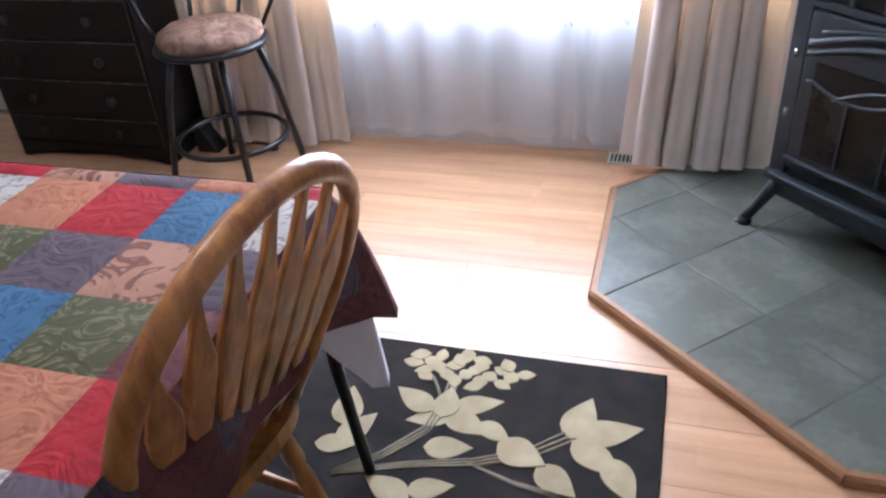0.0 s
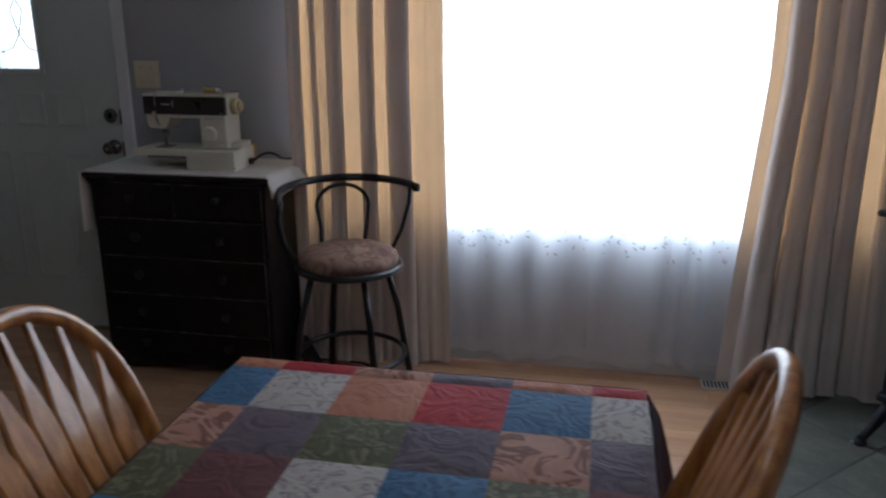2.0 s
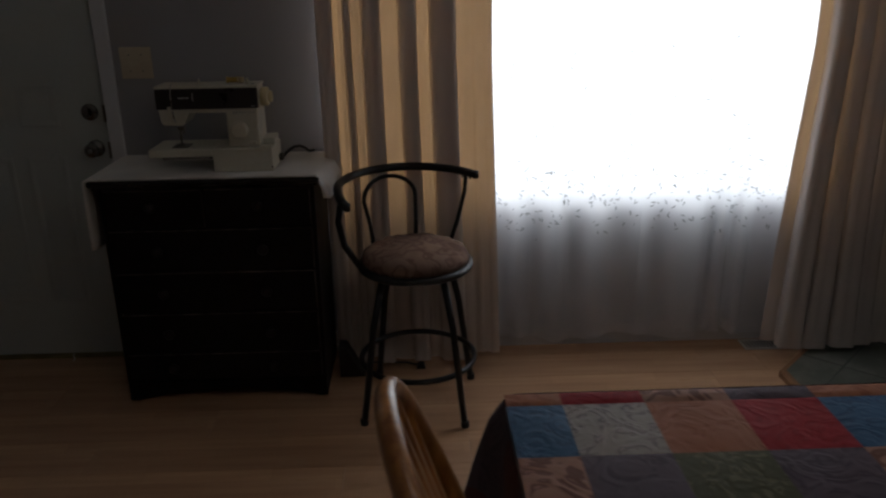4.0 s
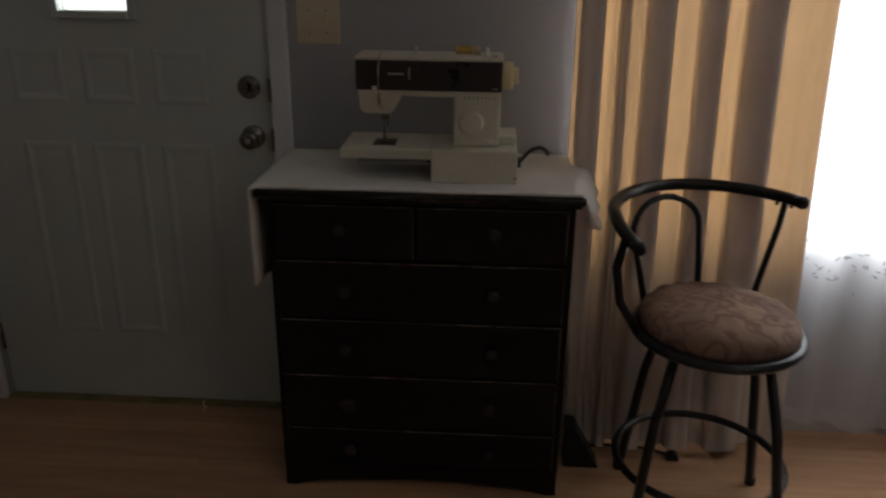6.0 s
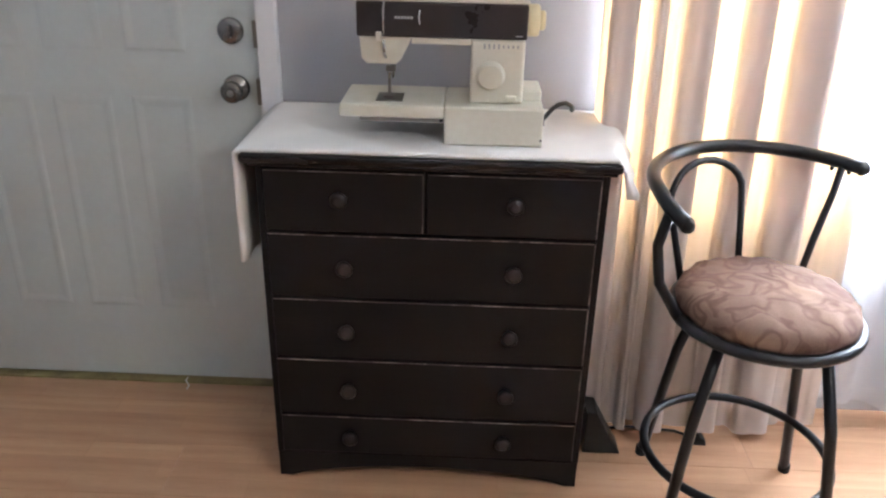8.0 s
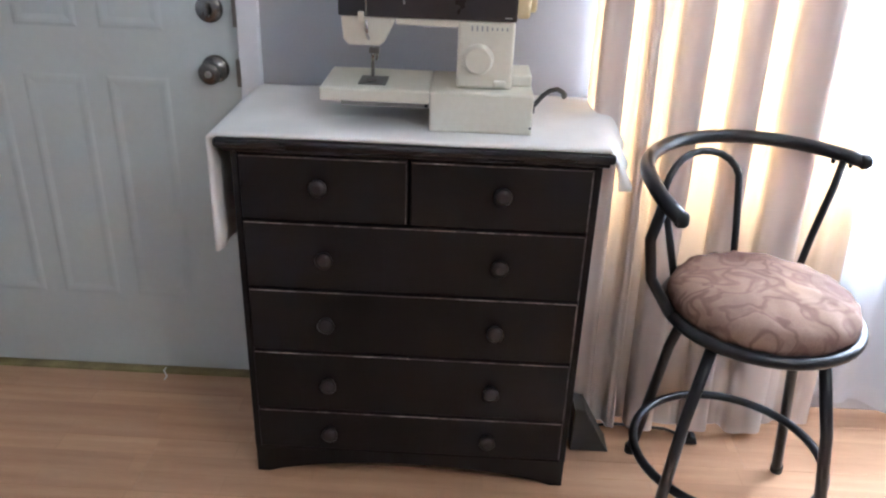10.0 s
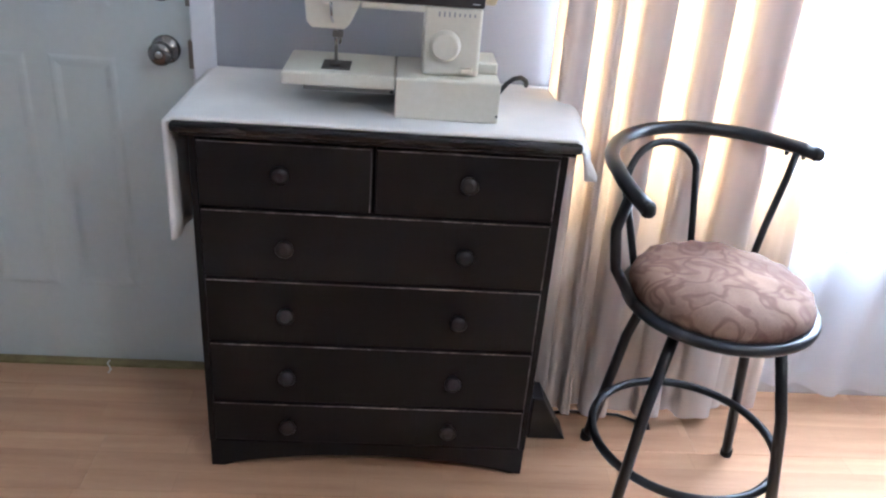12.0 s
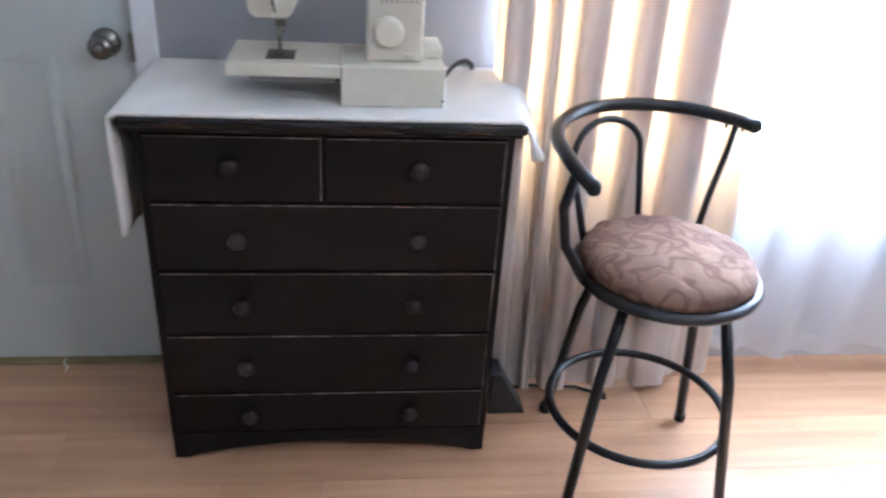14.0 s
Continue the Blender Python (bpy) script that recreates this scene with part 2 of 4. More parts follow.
M_SILVERPRINT = mat("silver_print", (0.55, 0.55, 0.55), rough=0.4)
M_GLASS = bpy.data.materials.new("window_glass")
M_GLASS.use_nodes = True
gb = M_GLASS.node_tree.nodes["Principled BSDF"]
gb.inputs["Transmission Weight"].default_value, gb.inputs["Roughness"].default_value, gb.inputs["IOR"].default_value = 1.0, 0.02, 1.45
LINES = dict(lo=0.45, hi=0.98, wind=3.0)
M_PATCH = {
    "blue": brocade("blue_brocade_patch", (0.0473, 0.1101, 0.2021), (0.0206, 0.0473, 0.0989), 13, 0.75, **LINES),
    "white": brocade("silver_brocade_patch", (0.39, 0.355, 0.335), (0.1462, 0.1204, 0.1462), 13, 0.8, **LINES),
    "orange": brocade("apricot_brocade_patch", (0.344, 0.1419, 0.086), (0.1892, 0.0645, 0.0387), 12, 0.6, **LINES),
    "red": brocade("red_brocade_patch", (0.2838, 0.0172, 0.0241), (0.1634, 0.0086, 0.0138), 12, 0.5, **LINES),
    "purple": brocade("plum_grey_brocade_patch", (0.098, 0.074, 0.092), (0.0473, 0.031, 0.0482), 12, 0.7, **LINES),
    "peach": brocade("peach_scroll_brocade_patch", (0.3268, 0.172, 0.1247), (0.1118, 0.0447, 0.0344), 9, 0.85, lo=0.35, hi=0.8),
    "green": brocade("olive_brocade_patch", (0.075, 0.072, 0.040), (0.172, 0.1677, 0.1032), 11, 0.6, **LINES),
    "brown": brocade("maroon_brown_brocade_patch", (0.1075, 0.0387, 0.0413), (0.0559, 0.0206, 0.0241), 12, 0.6, **LINES),
}
M_LINING = mat("white_cloth_lining", (0.72, 0.70, 0.72), (0.62, 0.60, 0.63), rough=0.9, scale=10, fine=500, bump=0.2)


# ---------- mesh helpers ----------
def thing(name, loc, label, category, group="", kind=""):
    ob = new(name)
    ob.empty_display_size = 0.05
    ob.location = loc
    tagged(ob, label, category, group, kind)
    return ob


def part(name, bm, material, parent=None, label=""):
    me = bpy.data.meshes.new(name)
    bmesh.ops.recalc_face_normals(bm, faces=bm.faces)
    bm.to_mesh(me)
    bm.free()
    for m in material if isinstance(material, (list, tuple)) else [material]:
        me.materials.append(m)
    ob = new(name, me)
    hang(ob, parent)
    if label:
        ob["label"] = label
    return ob


def hang(ob, parent):
    if parent:
        ob.parent = parent
        if parent.type == "EMPTY":
            ob.matrix_parent_inverse = Matrix.Translation(parent.location).inverted()


def box(bm, x0, x1, y0, y1, z0, z1, bevel=0.0, seg=2):
    vs = [bm.verts.new((x, y, z)) for z in (z0, z1) for y in (y0, y1) for x in (x0, x1)]
    fs = [bm.faces.new([vs[i] for i in f]) for f in ((0, 2, 3, 1), (4, 5, 7, 6), (0, 1, 5, 4), (2, 6, 7, 3), (0, 4, 6, 2), (1, 3, 7, 5))]
    if bevel:
        es = list({e for f in fs for e in f.edges})
        bmesh.ops.bevel(bm, geom=es, offset=bevel, segments=seg, affect="EDGES", profile=0.5)
    return bm


def boxes(*rows, bevel=0.0, seg=2):
    bm = bmesh.new()
    for r in rows:
        b2 = bmesh.new()
        box(b2, *r, bevel=bevel, seg=seg)
        me = bpy.data.meshes.new("tmp")
        b2.to_mesh(me)
        b2.free()
        bm.from_mesh(me)
        bpy.data.meshes.remove(me)
    return bm


def tube(bm, pts, r, n=10, flat=1.0, caps=True, closed=False):
    """A round or flattened bar along pts; r may be one radius or one for each point."""
    pts = [Vector(p) for p in pts]
    rings = []
    ref = Vector((0, 0, 1))
    prev = None
    for i, p in enumerate(pts):
        if closed:
            d = pts[(i + 1) % len(pts)] - pts[i - 1]
        else:
            d = pts[min(i + 1, len(pts) - 1)] - pts[max(i - 1, 0)]
        d.normalize()
        if prev is None:
            a = d.orthogonal().normalized() if abs(d.dot(ref)) > 0.95 else d.cross(ref).normalized()
        else:
            a = (prev - d * prev.dot(d)).normalized()
        prev = a
        b = d.cross(a)
        rad = r[i] if isinstance(r, (list, tuple)) else r
        rings.append([bm.verts.new(p + a * (math.cos(2 * math.pi * k / n) * rad) + b * (math.sin(2 * math.pi * k / n) * rad * flat)) for k in range(n)])
    for i in range(len(rings) - (0 if closed else 1)):
        A, B = rings[i], rings[(i + 1) % len(rings)]
        for k in range(n):
            f = bm.faces.new((A[k], A[(k + 1) % n], B[(k + 1) % n], B[k]))
            f.smooth = True
    if caps and not closed:
        bm.faces.new(rings[0][::-1])
        bm.faces.new(rings[-1])
    return bm


def tubing(pts, r, n=10, flat=1.0, closed=False):
    return tube(bmesh.new(), pts, r, n, flat, True, closed)


def lathe(profile, centre, axis="z", n=24):
    """A turned solid: profile rows of (radius, height along the axis)."""
    bm = bmesh.new()
    turn = {"z": Matrix.Identity(3), "y": Matrix.Rotation(radians(90), 3, "X"), "x": Matrix.Rotation(radians(90), 3, "Y")}[axis]
    rings = []
    for r, h in profile:
        rings.append([bm.verts.new(turn @ Vector((r * math.cos(2 * math.pi * k / n), r * math.sin(2 * math.pi * k / n), h)) + Vector(centre)) for k in range(n)])
    for A, B in zip(rings, rings[1:]):
        for k in range(n):
            f = bm.faces.new((A[k], A[(k + 1) % n], B[(k + 1) % n], B[k]))
            f.smooth = True
    bm.faces.new(rings[0][::-1])
    bm.faces.new(rings[-1])
    return bm


def prism(outline, thick, place, bevel=0.0):
    """A flat outline (u, v) made thick; place turns (u, v, w) into a point."""
    bm = bmesh.new()
    lo = [bm.verts.new(place(u, v, 0)) for u, v in outline]
    hi = [bm.verts.new(place(u, v, thick)) for u, v in outline]
    n = len(outline)
    top = bm.faces.new(hi)
    bm.faces.new(lo[::-1])
    for i in range(n):
        bm.faces.new((lo[i], lo[(i + 1) % n], hi[(i + 1) % n], hi[i]))
    if bevel:
        bmesh.ops.bevel(bm, geom=list(top.edges), offset=bevel, segments=2, affect="EDGES", profile=0.5)
    return bm


def smooth(ob):
    for p in ob.data.polygons:
        p.use_smooth = True
    return ob


def flat_xy(z):
    return lambda u, v, w: (u, v, z + w)


# ---------- the room ----------
X0, X1, Y0, H = -0.34, 5.0, -2.6, 2.42
WX0, WX1, WZ0, WZ1 = 1.67, 4.11, 0.67, 2.05
DX0, DX1, DZ1 = -0.215, 0.742, 2.05


def wall(name, bm, label):
    return tagged(part(name, bm, M_WALL), label, "wall", kind="structure")


T = 0.16
wall("wall_north", boxes(
    (X0 - T, DX0, WALL_Y, WALL_Y + T, 0, H), (DX0, DX1, WALL_Y, WALL_Y + T, DZ1, H), (DX1, WX0, WALL_Y, WALL_Y + T, 0, H),
    (WX0, WX1, WALL_Y, WALL_Y + T, 0, WZ0), (WX0, WX1, WALL_Y, WALL_Y + T, WZ1, H), (WX1, X1 + T, WALL_Y, WALL_Y + T, 0, H)),
    "smooth grey painted wall with a door and a wide window")
wall("wall_west", boxes((X0 - T, X0, Y0, WALL_Y, 0, H)), "smooth grey painted side wall beside the door")
wall("wall_east", boxes((X1, X1 + T, Y0, WALL_Y, 0, H)), "smooth grey painted wall behind the stove")
wall("wall_south", boxes((X0, X1, Y0 - T, Y0, 0, H)), "smooth grey painted wall behind the table")
tagged(part("ceiling", boxes((X0 - T, X1 + T, Y0 - T, WALL_Y + T, H, H + 0.12)), M_CEIL), "plain white painted ceiling", "ceiling", kind="structure")
tagged(part("ground", boxes((-200, 200, -200, 200, -0.5, -0.3)), M_GROUND), "pale open lawn outside the house", "ground", kind="structure")
floor = tagged(part("floor", boxes((X0 - T, X1 + T, Y0 - T, WALL_Y + T, -0.12, -0.012)), M_SUB), "light oak laminate floor in long boards", "floor", kind="structure")
base = boxes((0.80, 1.66, WALL_Y - 0.014, WALL_Y, 0.0, 0.085), (1.66, X1, WALL_Y - 0.014, WALL_Y, 0.0, 0.085), bevel=0.003)
tagged(part("baseboard", base, M_TRIM), "white painted baseboard along the window wall", "baseboard", kind="structure")


# entrance door
def entrance_door():
    door = thing("door_1", (0.26, WALL_Y, 0), "pale grey panelled entrance door with small leaded glass, shut", "door", kind="structure")
    yf = WALL_Y + 0.012
    gx0, gx1, gz0, gz1 = 0.15, 0.347, 1.25, 1.86
    sx0, sx1, sz1 = DX0 + 0.012, DX1 - 0.006, DZ1 - 0.015
    part("slab", boxes((sx0, gx0, yf, yf + 0.045, 0.012, sz1), (gx1, sx1, yf, yf + 0.045, 0.012, sz1), (gx0, gx1, yf, yf + 0.045, 0.012, gz0), (gx0, gx1, yf, yf + 0.045, gz1, sz1)), M_DOOR, door)
    for z0, z1 in ((0.25, 0.875), (0.99, 1.148)):
        for x0, x1 in ((-0.022, 0.136), (0.188, 0.346), (0.398, 0.556)):
            bm = bmesh.new()
            rows = [(0.0, 0.0), (0.008, -0.0022), (0.015, -0.0022), (0.028, 0.0002), (0.036, 0.0002)]
            loops = []
            for inset, rise in rows:
                loops.append([bm.verts.new((x, yf - 0.0005 + rise, z)) for x, z in ((x0 + inset, z0 + inset), (x1 - inset, z0 + inset), (x1 - inset, z1 - inset), (x0 + inset, z1 - inset))])
            for A, B in zip(loops, loops[1:]):
                for k in range(4):
                    bm.faces.new((A[k], A[(k + 1) % 4], B[(k + 1) % 4], B[k]))
            bm.faces.new(loops[-1])
            part("panel", bm, M_DOOR, door)
    fr = part("glass_frame", boxes((gx0 - 0.024, gx0, yf - 0.012, yf, gz0 - 0.024, gz1 + 0.024), (gx1, gx1 + 0.024, yf - 0.012, yf, gz0 - 0.024, gz1 + 0.024),
                                   (gx0, gx1, yf - 0.012, yf, gz0 - 0.024, gz0), (gx0, gx1, yf - 0.012, yf, gz1, gz1 + 0.024), bevel=0.004), M_DOOR, door)
    pane = part("pane", boxes((gx0, gx1, yf + 0.018, yf + 0.023, gz0, gz1)), M_GLASS, fr)
    pane.visible_shadow = False
    cx, cz = (gx0 + gx1) / 2, (gz0 + gz1) / 2
    for pts in ([(gx0, gz0 + 0.07), (cx - 0.04, gz0 + 0.09), (cx, gz0 + 0.15), (cx - 0.03, cz - 0.05), (cx, cz)], [(gx1, gz0 + 0.07), (cx + 0.04, gz0 + 0.09), (cx, gz0 + 0.15), (cx + 0.03, cz - 0.05), (cx, cz)],
                [(gx0, cz), (gx1, cz)], [(cx, cz), (cx - 0.05, cz + 0.14), (cx, gz1)], [(cx, cz), (cx + 0.05, cz + 0.14), (cx, gz1)]):
        part("leading", tubing([(x, yf + 0.016, z) for x, z in pts], 0.003, 6), M_BLACKPLASTIC, fr)
    knob = part("door_knob", lathe([(0.034, 0.0), (0.034, 0.006), (0.028, 0.010), (0.012, 0.013), (0.011, 0.028), (0.020, 0.034), (0.027, 0.044), (0.028, 0.054), (0.022, 0.062), (0.010, 0.064)], (0.677, yf, 0.903), "y"), M_NICKEL, door, "tarnished nickel door knob")
    part("keyhole", lathe([(0.008, 0.0), (0.008, 0.004), (0.005, 0.005)], (0.677, yf - 0.063, 0.903), "y", 12), M_STEEL, knob)
    bolt = part("deadbolt", lathe([(0.033, 0.0), (0.033, 0.006), (0.029, 0.011), (0.012, 0.013)], (0.674, yf, 1.046), "y"), M_NICKEL, door, "round nickel deadbolt rose")
    part("thumb_turn", boxes((0.669, 0.679, yf - 0.030, yf - 0.012, 1.030, 1.062), bevel=0.003), M_NICKEL, bolt)
    for z in (0.903, 1.046):
        part("strike_plate", boxes((DX1 - 0.0055, DX1 + 0.004, WALL_Y - 0.0215, yf + 0.012, z - 0.035, z + 0.03)), M_DULLSTEEL, door)
    for z in (0.22, 1.05, 1.85):
        part("hinge", lathe([(0.006, -0.045), (0.006, 0.045)], (sx0 - 0.004, yf - 0.004, z), "z", 10), M_NICKEL, door)
    part("threshold", boxes((DX0, DX1, WALL_Y - 0.012, WALL_Y + 0.09, -0.004, 0.006), bevel=0.003), M_YELLOWSTRIP, door, "worn yellow brass threshold strip")
    part("draught_thread", tubing([(0.452, WALL_Y - 0.004, 0.016), (0.448, WALL_Y - 0.014, 0.012), (0.462, WALL_Y - 0.03, 0.004), (0.46, WALL_Y - 0.045, 0.003)], 0.0022, 6), M_TOWEL, door, "loose white thread")
    return door


entrance_door()
tagged(part("trim", boxes((DX1 + 0.001, DX1 + 0.055, WALL_Y - 0.02, WALL_Y + 0.002, 0, DZ1 + 0.06), (DX0 - 0.085, DX0 - 0.001, WALL_Y - 0.02, WALL_Y + 0.002, 0, DZ1 + 0.06),
                          (DX0 - 0.001, DX1 + 0.001, WALL_Y - 0.02, WALL_Y + 0.002, DZ1 + 0.002, DZ1 + 0.06), bevel=0.005), M_TRIM), "white painted door casing", "trim", kind="structure")


def front_window():
    w = thing("window_1", (2.93, WALL_Y, WZ0), "wide white window behind sheer curtains, bright with daylight", "window", kind="structure")
    part("casing", boxes((WX0 - 0.072, WX0, WALL_Y - 0.02, WALL_Y + 0.002, WZ0 - 0.06, WZ1 + 0.07), (WX1, WX1 + 0.072, WALL_Y - 0.02, WALL_Y + 0.002, WZ0 - 0.06, WZ1 + 0.07),
                         (WX0, WX1, WALL_Y - 0.02, WALL_Y + 0.002, WZ1, WZ1 + 0.07), (WX0, WX1, WALL_Y - 0.010, WALL_Y + 0.002, WZ0 - 0.06, WZ0 - 0.02), bevel=0.004), M_TRIM, w)
    part("window_sill", boxes((WX0, WX1, WALL_Y - 0.012, WALL_Y + T, WZ0 - 0.018, WZ0 + 0.004), bevel=0.004), M_TRIM, w)
    f = 0.045
    fr = part("window_frame", boxes((WX0, WX0 + f, WALL_Y + 0.07, WALL_Y + 0.12, WZ0, WZ1), (WX1 - f, WX1, WALL_Y + 0.07, WALL_Y + 0.12, WZ0, WZ1), (WX0, WX1, WALL_Y + 0.071, WALL_Y + 0.119, WZ0, WZ0 + f),
                                    (WX0, WX1, WALL_Y + 0.071, WALL_Y + 0.119, WZ1 - f, WZ1)), M_TRIM, w)
    p = part("pane", boxes((WX0 + f, WX1 - f, WALL_Y + 0.092, WALL_Y + 0.098, WZ0 + f, WZ1 - f)), M_GLASS, fr)
    p.visible_shadow = False


front_window()
fitting = thing("ceiling_light", (2.58, 0.70, H), "round white ceiling light over the dining table, lit", "ceiling light")
part("rose", lathe([(0.15, 0.0), (0.15, -0.02), (0.14, -0.025)], (2.58, 0.70, H), "z", 32), M_WHITEMETAL, fitting)
M_DIFFUSER = mat("opal_glass_diffuser", (0.85, 0.83, 0.78), rough=0.3, bump=0)
M_DIFFUSER.node_tree.nodes["Principled BSDF"].inputs["Emission Color"].default_value = (1.0, 0.93, 0.84, 1)
M_DIFFUSER.node_tree.nodes["Principled BSDF"].inputs["Emission Strength"].default_value = 6.0
part("diffuser", lathe([(0.135, 0.0), (0.13, -0.025), (0.105, -0.048), (0.06, -0.062), (0.02, -0.066)], (2.58, 0.70, H - 0.0255), "z", 32), M_DIFFUSER, fitting, "opal glass diffuser")


# ---------- curtains ----------
def folded(x0a, x1a, x0b, x1b, z0, z1, y, depth, folds, over, seed, lines=26, steps=14, hem=0.0, sway=0.5, bulge=0.0, wrap0=0.0, wrap1=0.0):
    """Hanging cloth from z1 (edges x0a..x1a) to z0 (edges x0b..x1b), in loose folds that may lap over themselves."""
    rnd = random.Random(seed)
    ph = [rnd.uniform(-sway, sway) for _ in range(folds + 2)]
    am = [rnd.uniform(0.5, 1.0) for _ in range(folds + 2)]
    drift = [rnd.uniform(-0.35, 0.35) for _ in range(folds + 2)]
    bm = bmesh.new()
    cols = folds * steps
    grid = []
    for j in range(lines + 1):
        h = j / lines
        row = []
        for i in range(cols + 1):
            s = i / cols
            k = min(int(s * folds), folds - 1)
            fr = s * folds - k
            mixw = fr * fr * (3 - 2 * fr)
            amp = am[k] * (1 - mixw) + am[k + 1] * mixw
            pha = ph[k] * (1 - mixw) + ph[k + 1] * mixw + (drift[k] * (1 - mixw) + drift[k + 1] * mixw) * (1 - h) * 1.6
            a = 2 * math.pi * folds * (s + 0.028 * math.sin(2 * math.pi * s * 1.7 + seed) + 0.012 * math.sin(2 * math.pi * s * 4.3 + seed * 2)) + pha
            xa, xb = x0b + (x1b - x0b) * s, x0a + (x1a - x0a) * s
            x = xa + (xb - xa) * h + over * math.sin(2 * a) * amp * (1 if 0.02 < s < 0.98 else 0.3)
            yy = y - bulge * (1 - h) ** 3 - depth * amp * math.cos(a) * (0.6 + (1 - h) ** 3)
            yy += wrap0 * max(0.0, 1 - s / 0.06) + wrap1 * max(0.0, 1 - (1 - s) / 0.06)
            z = z0 + (z1 - z0) * h
            if j == 0:
                z += hem * (0.5 + 0.5 * math.sin(a * 0.37 + seed))
            row.append(bm.verts.new((x, yy, z)))
        grid.append(row)
    for A, B in zip(grid, grid[1:]):
        for i in range(cols):
            bm.faces.new((A[i], A[i + 1], B[i + 1], B[i])).smooth = True
    return bm


ROD_Z = 2.2
rod = thing("curtain_rod", (2.93, WALL_Y - 0.1, ROD_Z), "plain white double curtain rod over the window", "curtain rod")
part("rod", tubing([(1.5, 2.986, ROD_Z), (4.4, 2.986, ROD_Z)], 0.011, 10), M_WHITEMETAL, rod)
part("rod", tubing([(1.55, 3.031, ROD_Z), (4.35, 3.031, ROD_Z)], 0.008, 10), M_WHITEMETAL, rod)
for bx in (1.52, 2.93, 4.38):
    part("bracket", boxes((bx - 0.008, bx + 0.008, 2.965, WALL_Y, ROD_Z - 0.02, ROD_Z + 0.02), bevel=0.002), M_WHITEMETAL, rod)


def pleated(bands, low, z0, z1, y, depth, seed, lines=30, hem=0.012, bulge=0.04, sway=0.007, returns="left"):
    """Heavy cloth in flat pleats. bands rows: (left, right, lapped) at mid height; a lapped band is folded in
    three layers, the others hang single. low: the two edges at the hem. returns: the end that turns back to the wall."""
    rnd = random.Random(seed)
    plan = []
    for n, (a, b, lapped) in enumerate(bands):
        d = rnd.uniform(0.8, 1.15)
        if lapped:
            m = (a + b) / 2
            plan += [(a - 0.003, -0.35 * d, n), (a + 0.001, -0.95 * d, n), (a + 0.25 * (b - a), -1.15 * d, n), (m, -1.05 * d, n), (b - 0.2 * (b - a), -1.2 * d, n), (b - 0.002, -1.0 * d, n),
                     (b, -0.72 * d, n), (b - 0.006, -0.58 * d, n), (m, -0.52 * d, n), (a + 0.009, -0.48 * d, n), (a + 0.005, -0.3 * d, n), (a + 0.009, -0.12 * d, n), (m, -0.02 * d, n), (b - 0.005, 0.0, n)]
        else:
            plan += [(a + (b - a) * q, -0.22 * d * math.sin(math.pi * q), n) for q in (0.12, 0.35, 0.62, 0.88)]
    if returns == "left":
        plan = [(bands[0][0] - 0.006, 2.0, 0), (bands[0][0] - 0.006, 1.0, 0)] + plan
    else:
        last = len(bands) - 1
        plan += [(bands[-1][1] + 0.004, 1.0, last), (bands[-1][1] + 0.004, 2.0, last)]
    for _ in range(2):
        fine = [plan[0]]
        for p, q in zip(plan, plan[1:]):
            fine += [(p[0] * 0.75 + q[0] * 0.25, p[1] * 0.75 + q[1] * 0.25, p[2] * 0.75 + q[2] * 0.25), (p[0] * 0.25 + q[0] * 0.75, p[1] * 0.25 + q[1] * 0.75, p[2] * 0.25 + q[2] * 0.75)]
        plan = fine + [plan[-1]]
    xa, xb = bands[0][0], bands[-1][1]
    bm = bmesh.new()
    grid = []
    for j in range(lines + 1):
        h = j / lines
        loose = (1 - h) ** 1.5
        row = []
        for x, d, n in plan:
            s = (x - xa) / (xb - xa)
            wide = low[0] + (low[1] - low[0]) * s
            mid = 0.5
            xx = x + (wide - x) * max(-0.12, (mid - h) / mid)
            xx += sway * loose * math.sin(2.1 * n + seed + 2.4 * h)
            yy = y + depth * d * (0.75 + 0.55 * (1 - h)) - bulge * (1 - h) ** 3 * (0.45 + 0.55 * max(0.0, math.sin(math.pi * min(1.0, max(0.0, s) * 1.15))) ** 0.6) + 0.005 * math.sin(1.3 * n + 5 * h + seed) * (1 - h)
            z = z0 + (z1 - z0) * h
            if j == 0:
                z += hem * (0.5 + 0.5 * math.sin(1.7 * n + seed))
            row.append(bm.verts.new((xx, yy, z)))
        grid.append(row)
    for A, B in zip(grid, grid[1:]):
        for i in range(len(plan) - 1):
            bm.faces.new((A[i], A[i + 1], B[i + 1], B[i])).smooth = True
    return bm


def curtain(label, bands, low, z0, **kw):
    c = thing("curtain", ((low[0] + low[1]) / 2, 2.985, z0), label, "curtain", "long curtains")
    part("drape", pleated(bands, low, z0, ROD_Z, **kw), M_CURTAIN, c)
    return c


curtain("long cream curtain glowing with daylight, beside the chest",
        [(1.592, 1.653, True), (1.653, 1.688, False), (1.688, 1.715, True), (1.715, 1.757, False), (1.757, 1.826, True), (1.826, 1.893, False),
         (1.893, 1.960, True), (1.960, 2.005, False), (2.005, 2.102, True), (2.102, 2.155, False), (2.155, 2.196, False), (2.196, 2.242, False)],
        (1.604, 2.270), 0.022, y=3.0, depth=0.034, seed=3, bulge=0.05)
curtain("long cream curtain in deep folds beside the stove",
        [(3.436, 3.500, False), (3.500, 3.580, True), (3.585, 3.660, True), (3.665, 3.745, True), (3.750, 3.823, True), (3.823, 3.880, False), (3.880, 3.966, True), (3.966, 4.013, False),
         (4.013, 4.070, True), (4.070, 4.135, False)],
        (3.350, 4.195), 0.042, y=3.005, depth=0.036, seed=8, bulge=0.075, sway=0.010, returns="right")



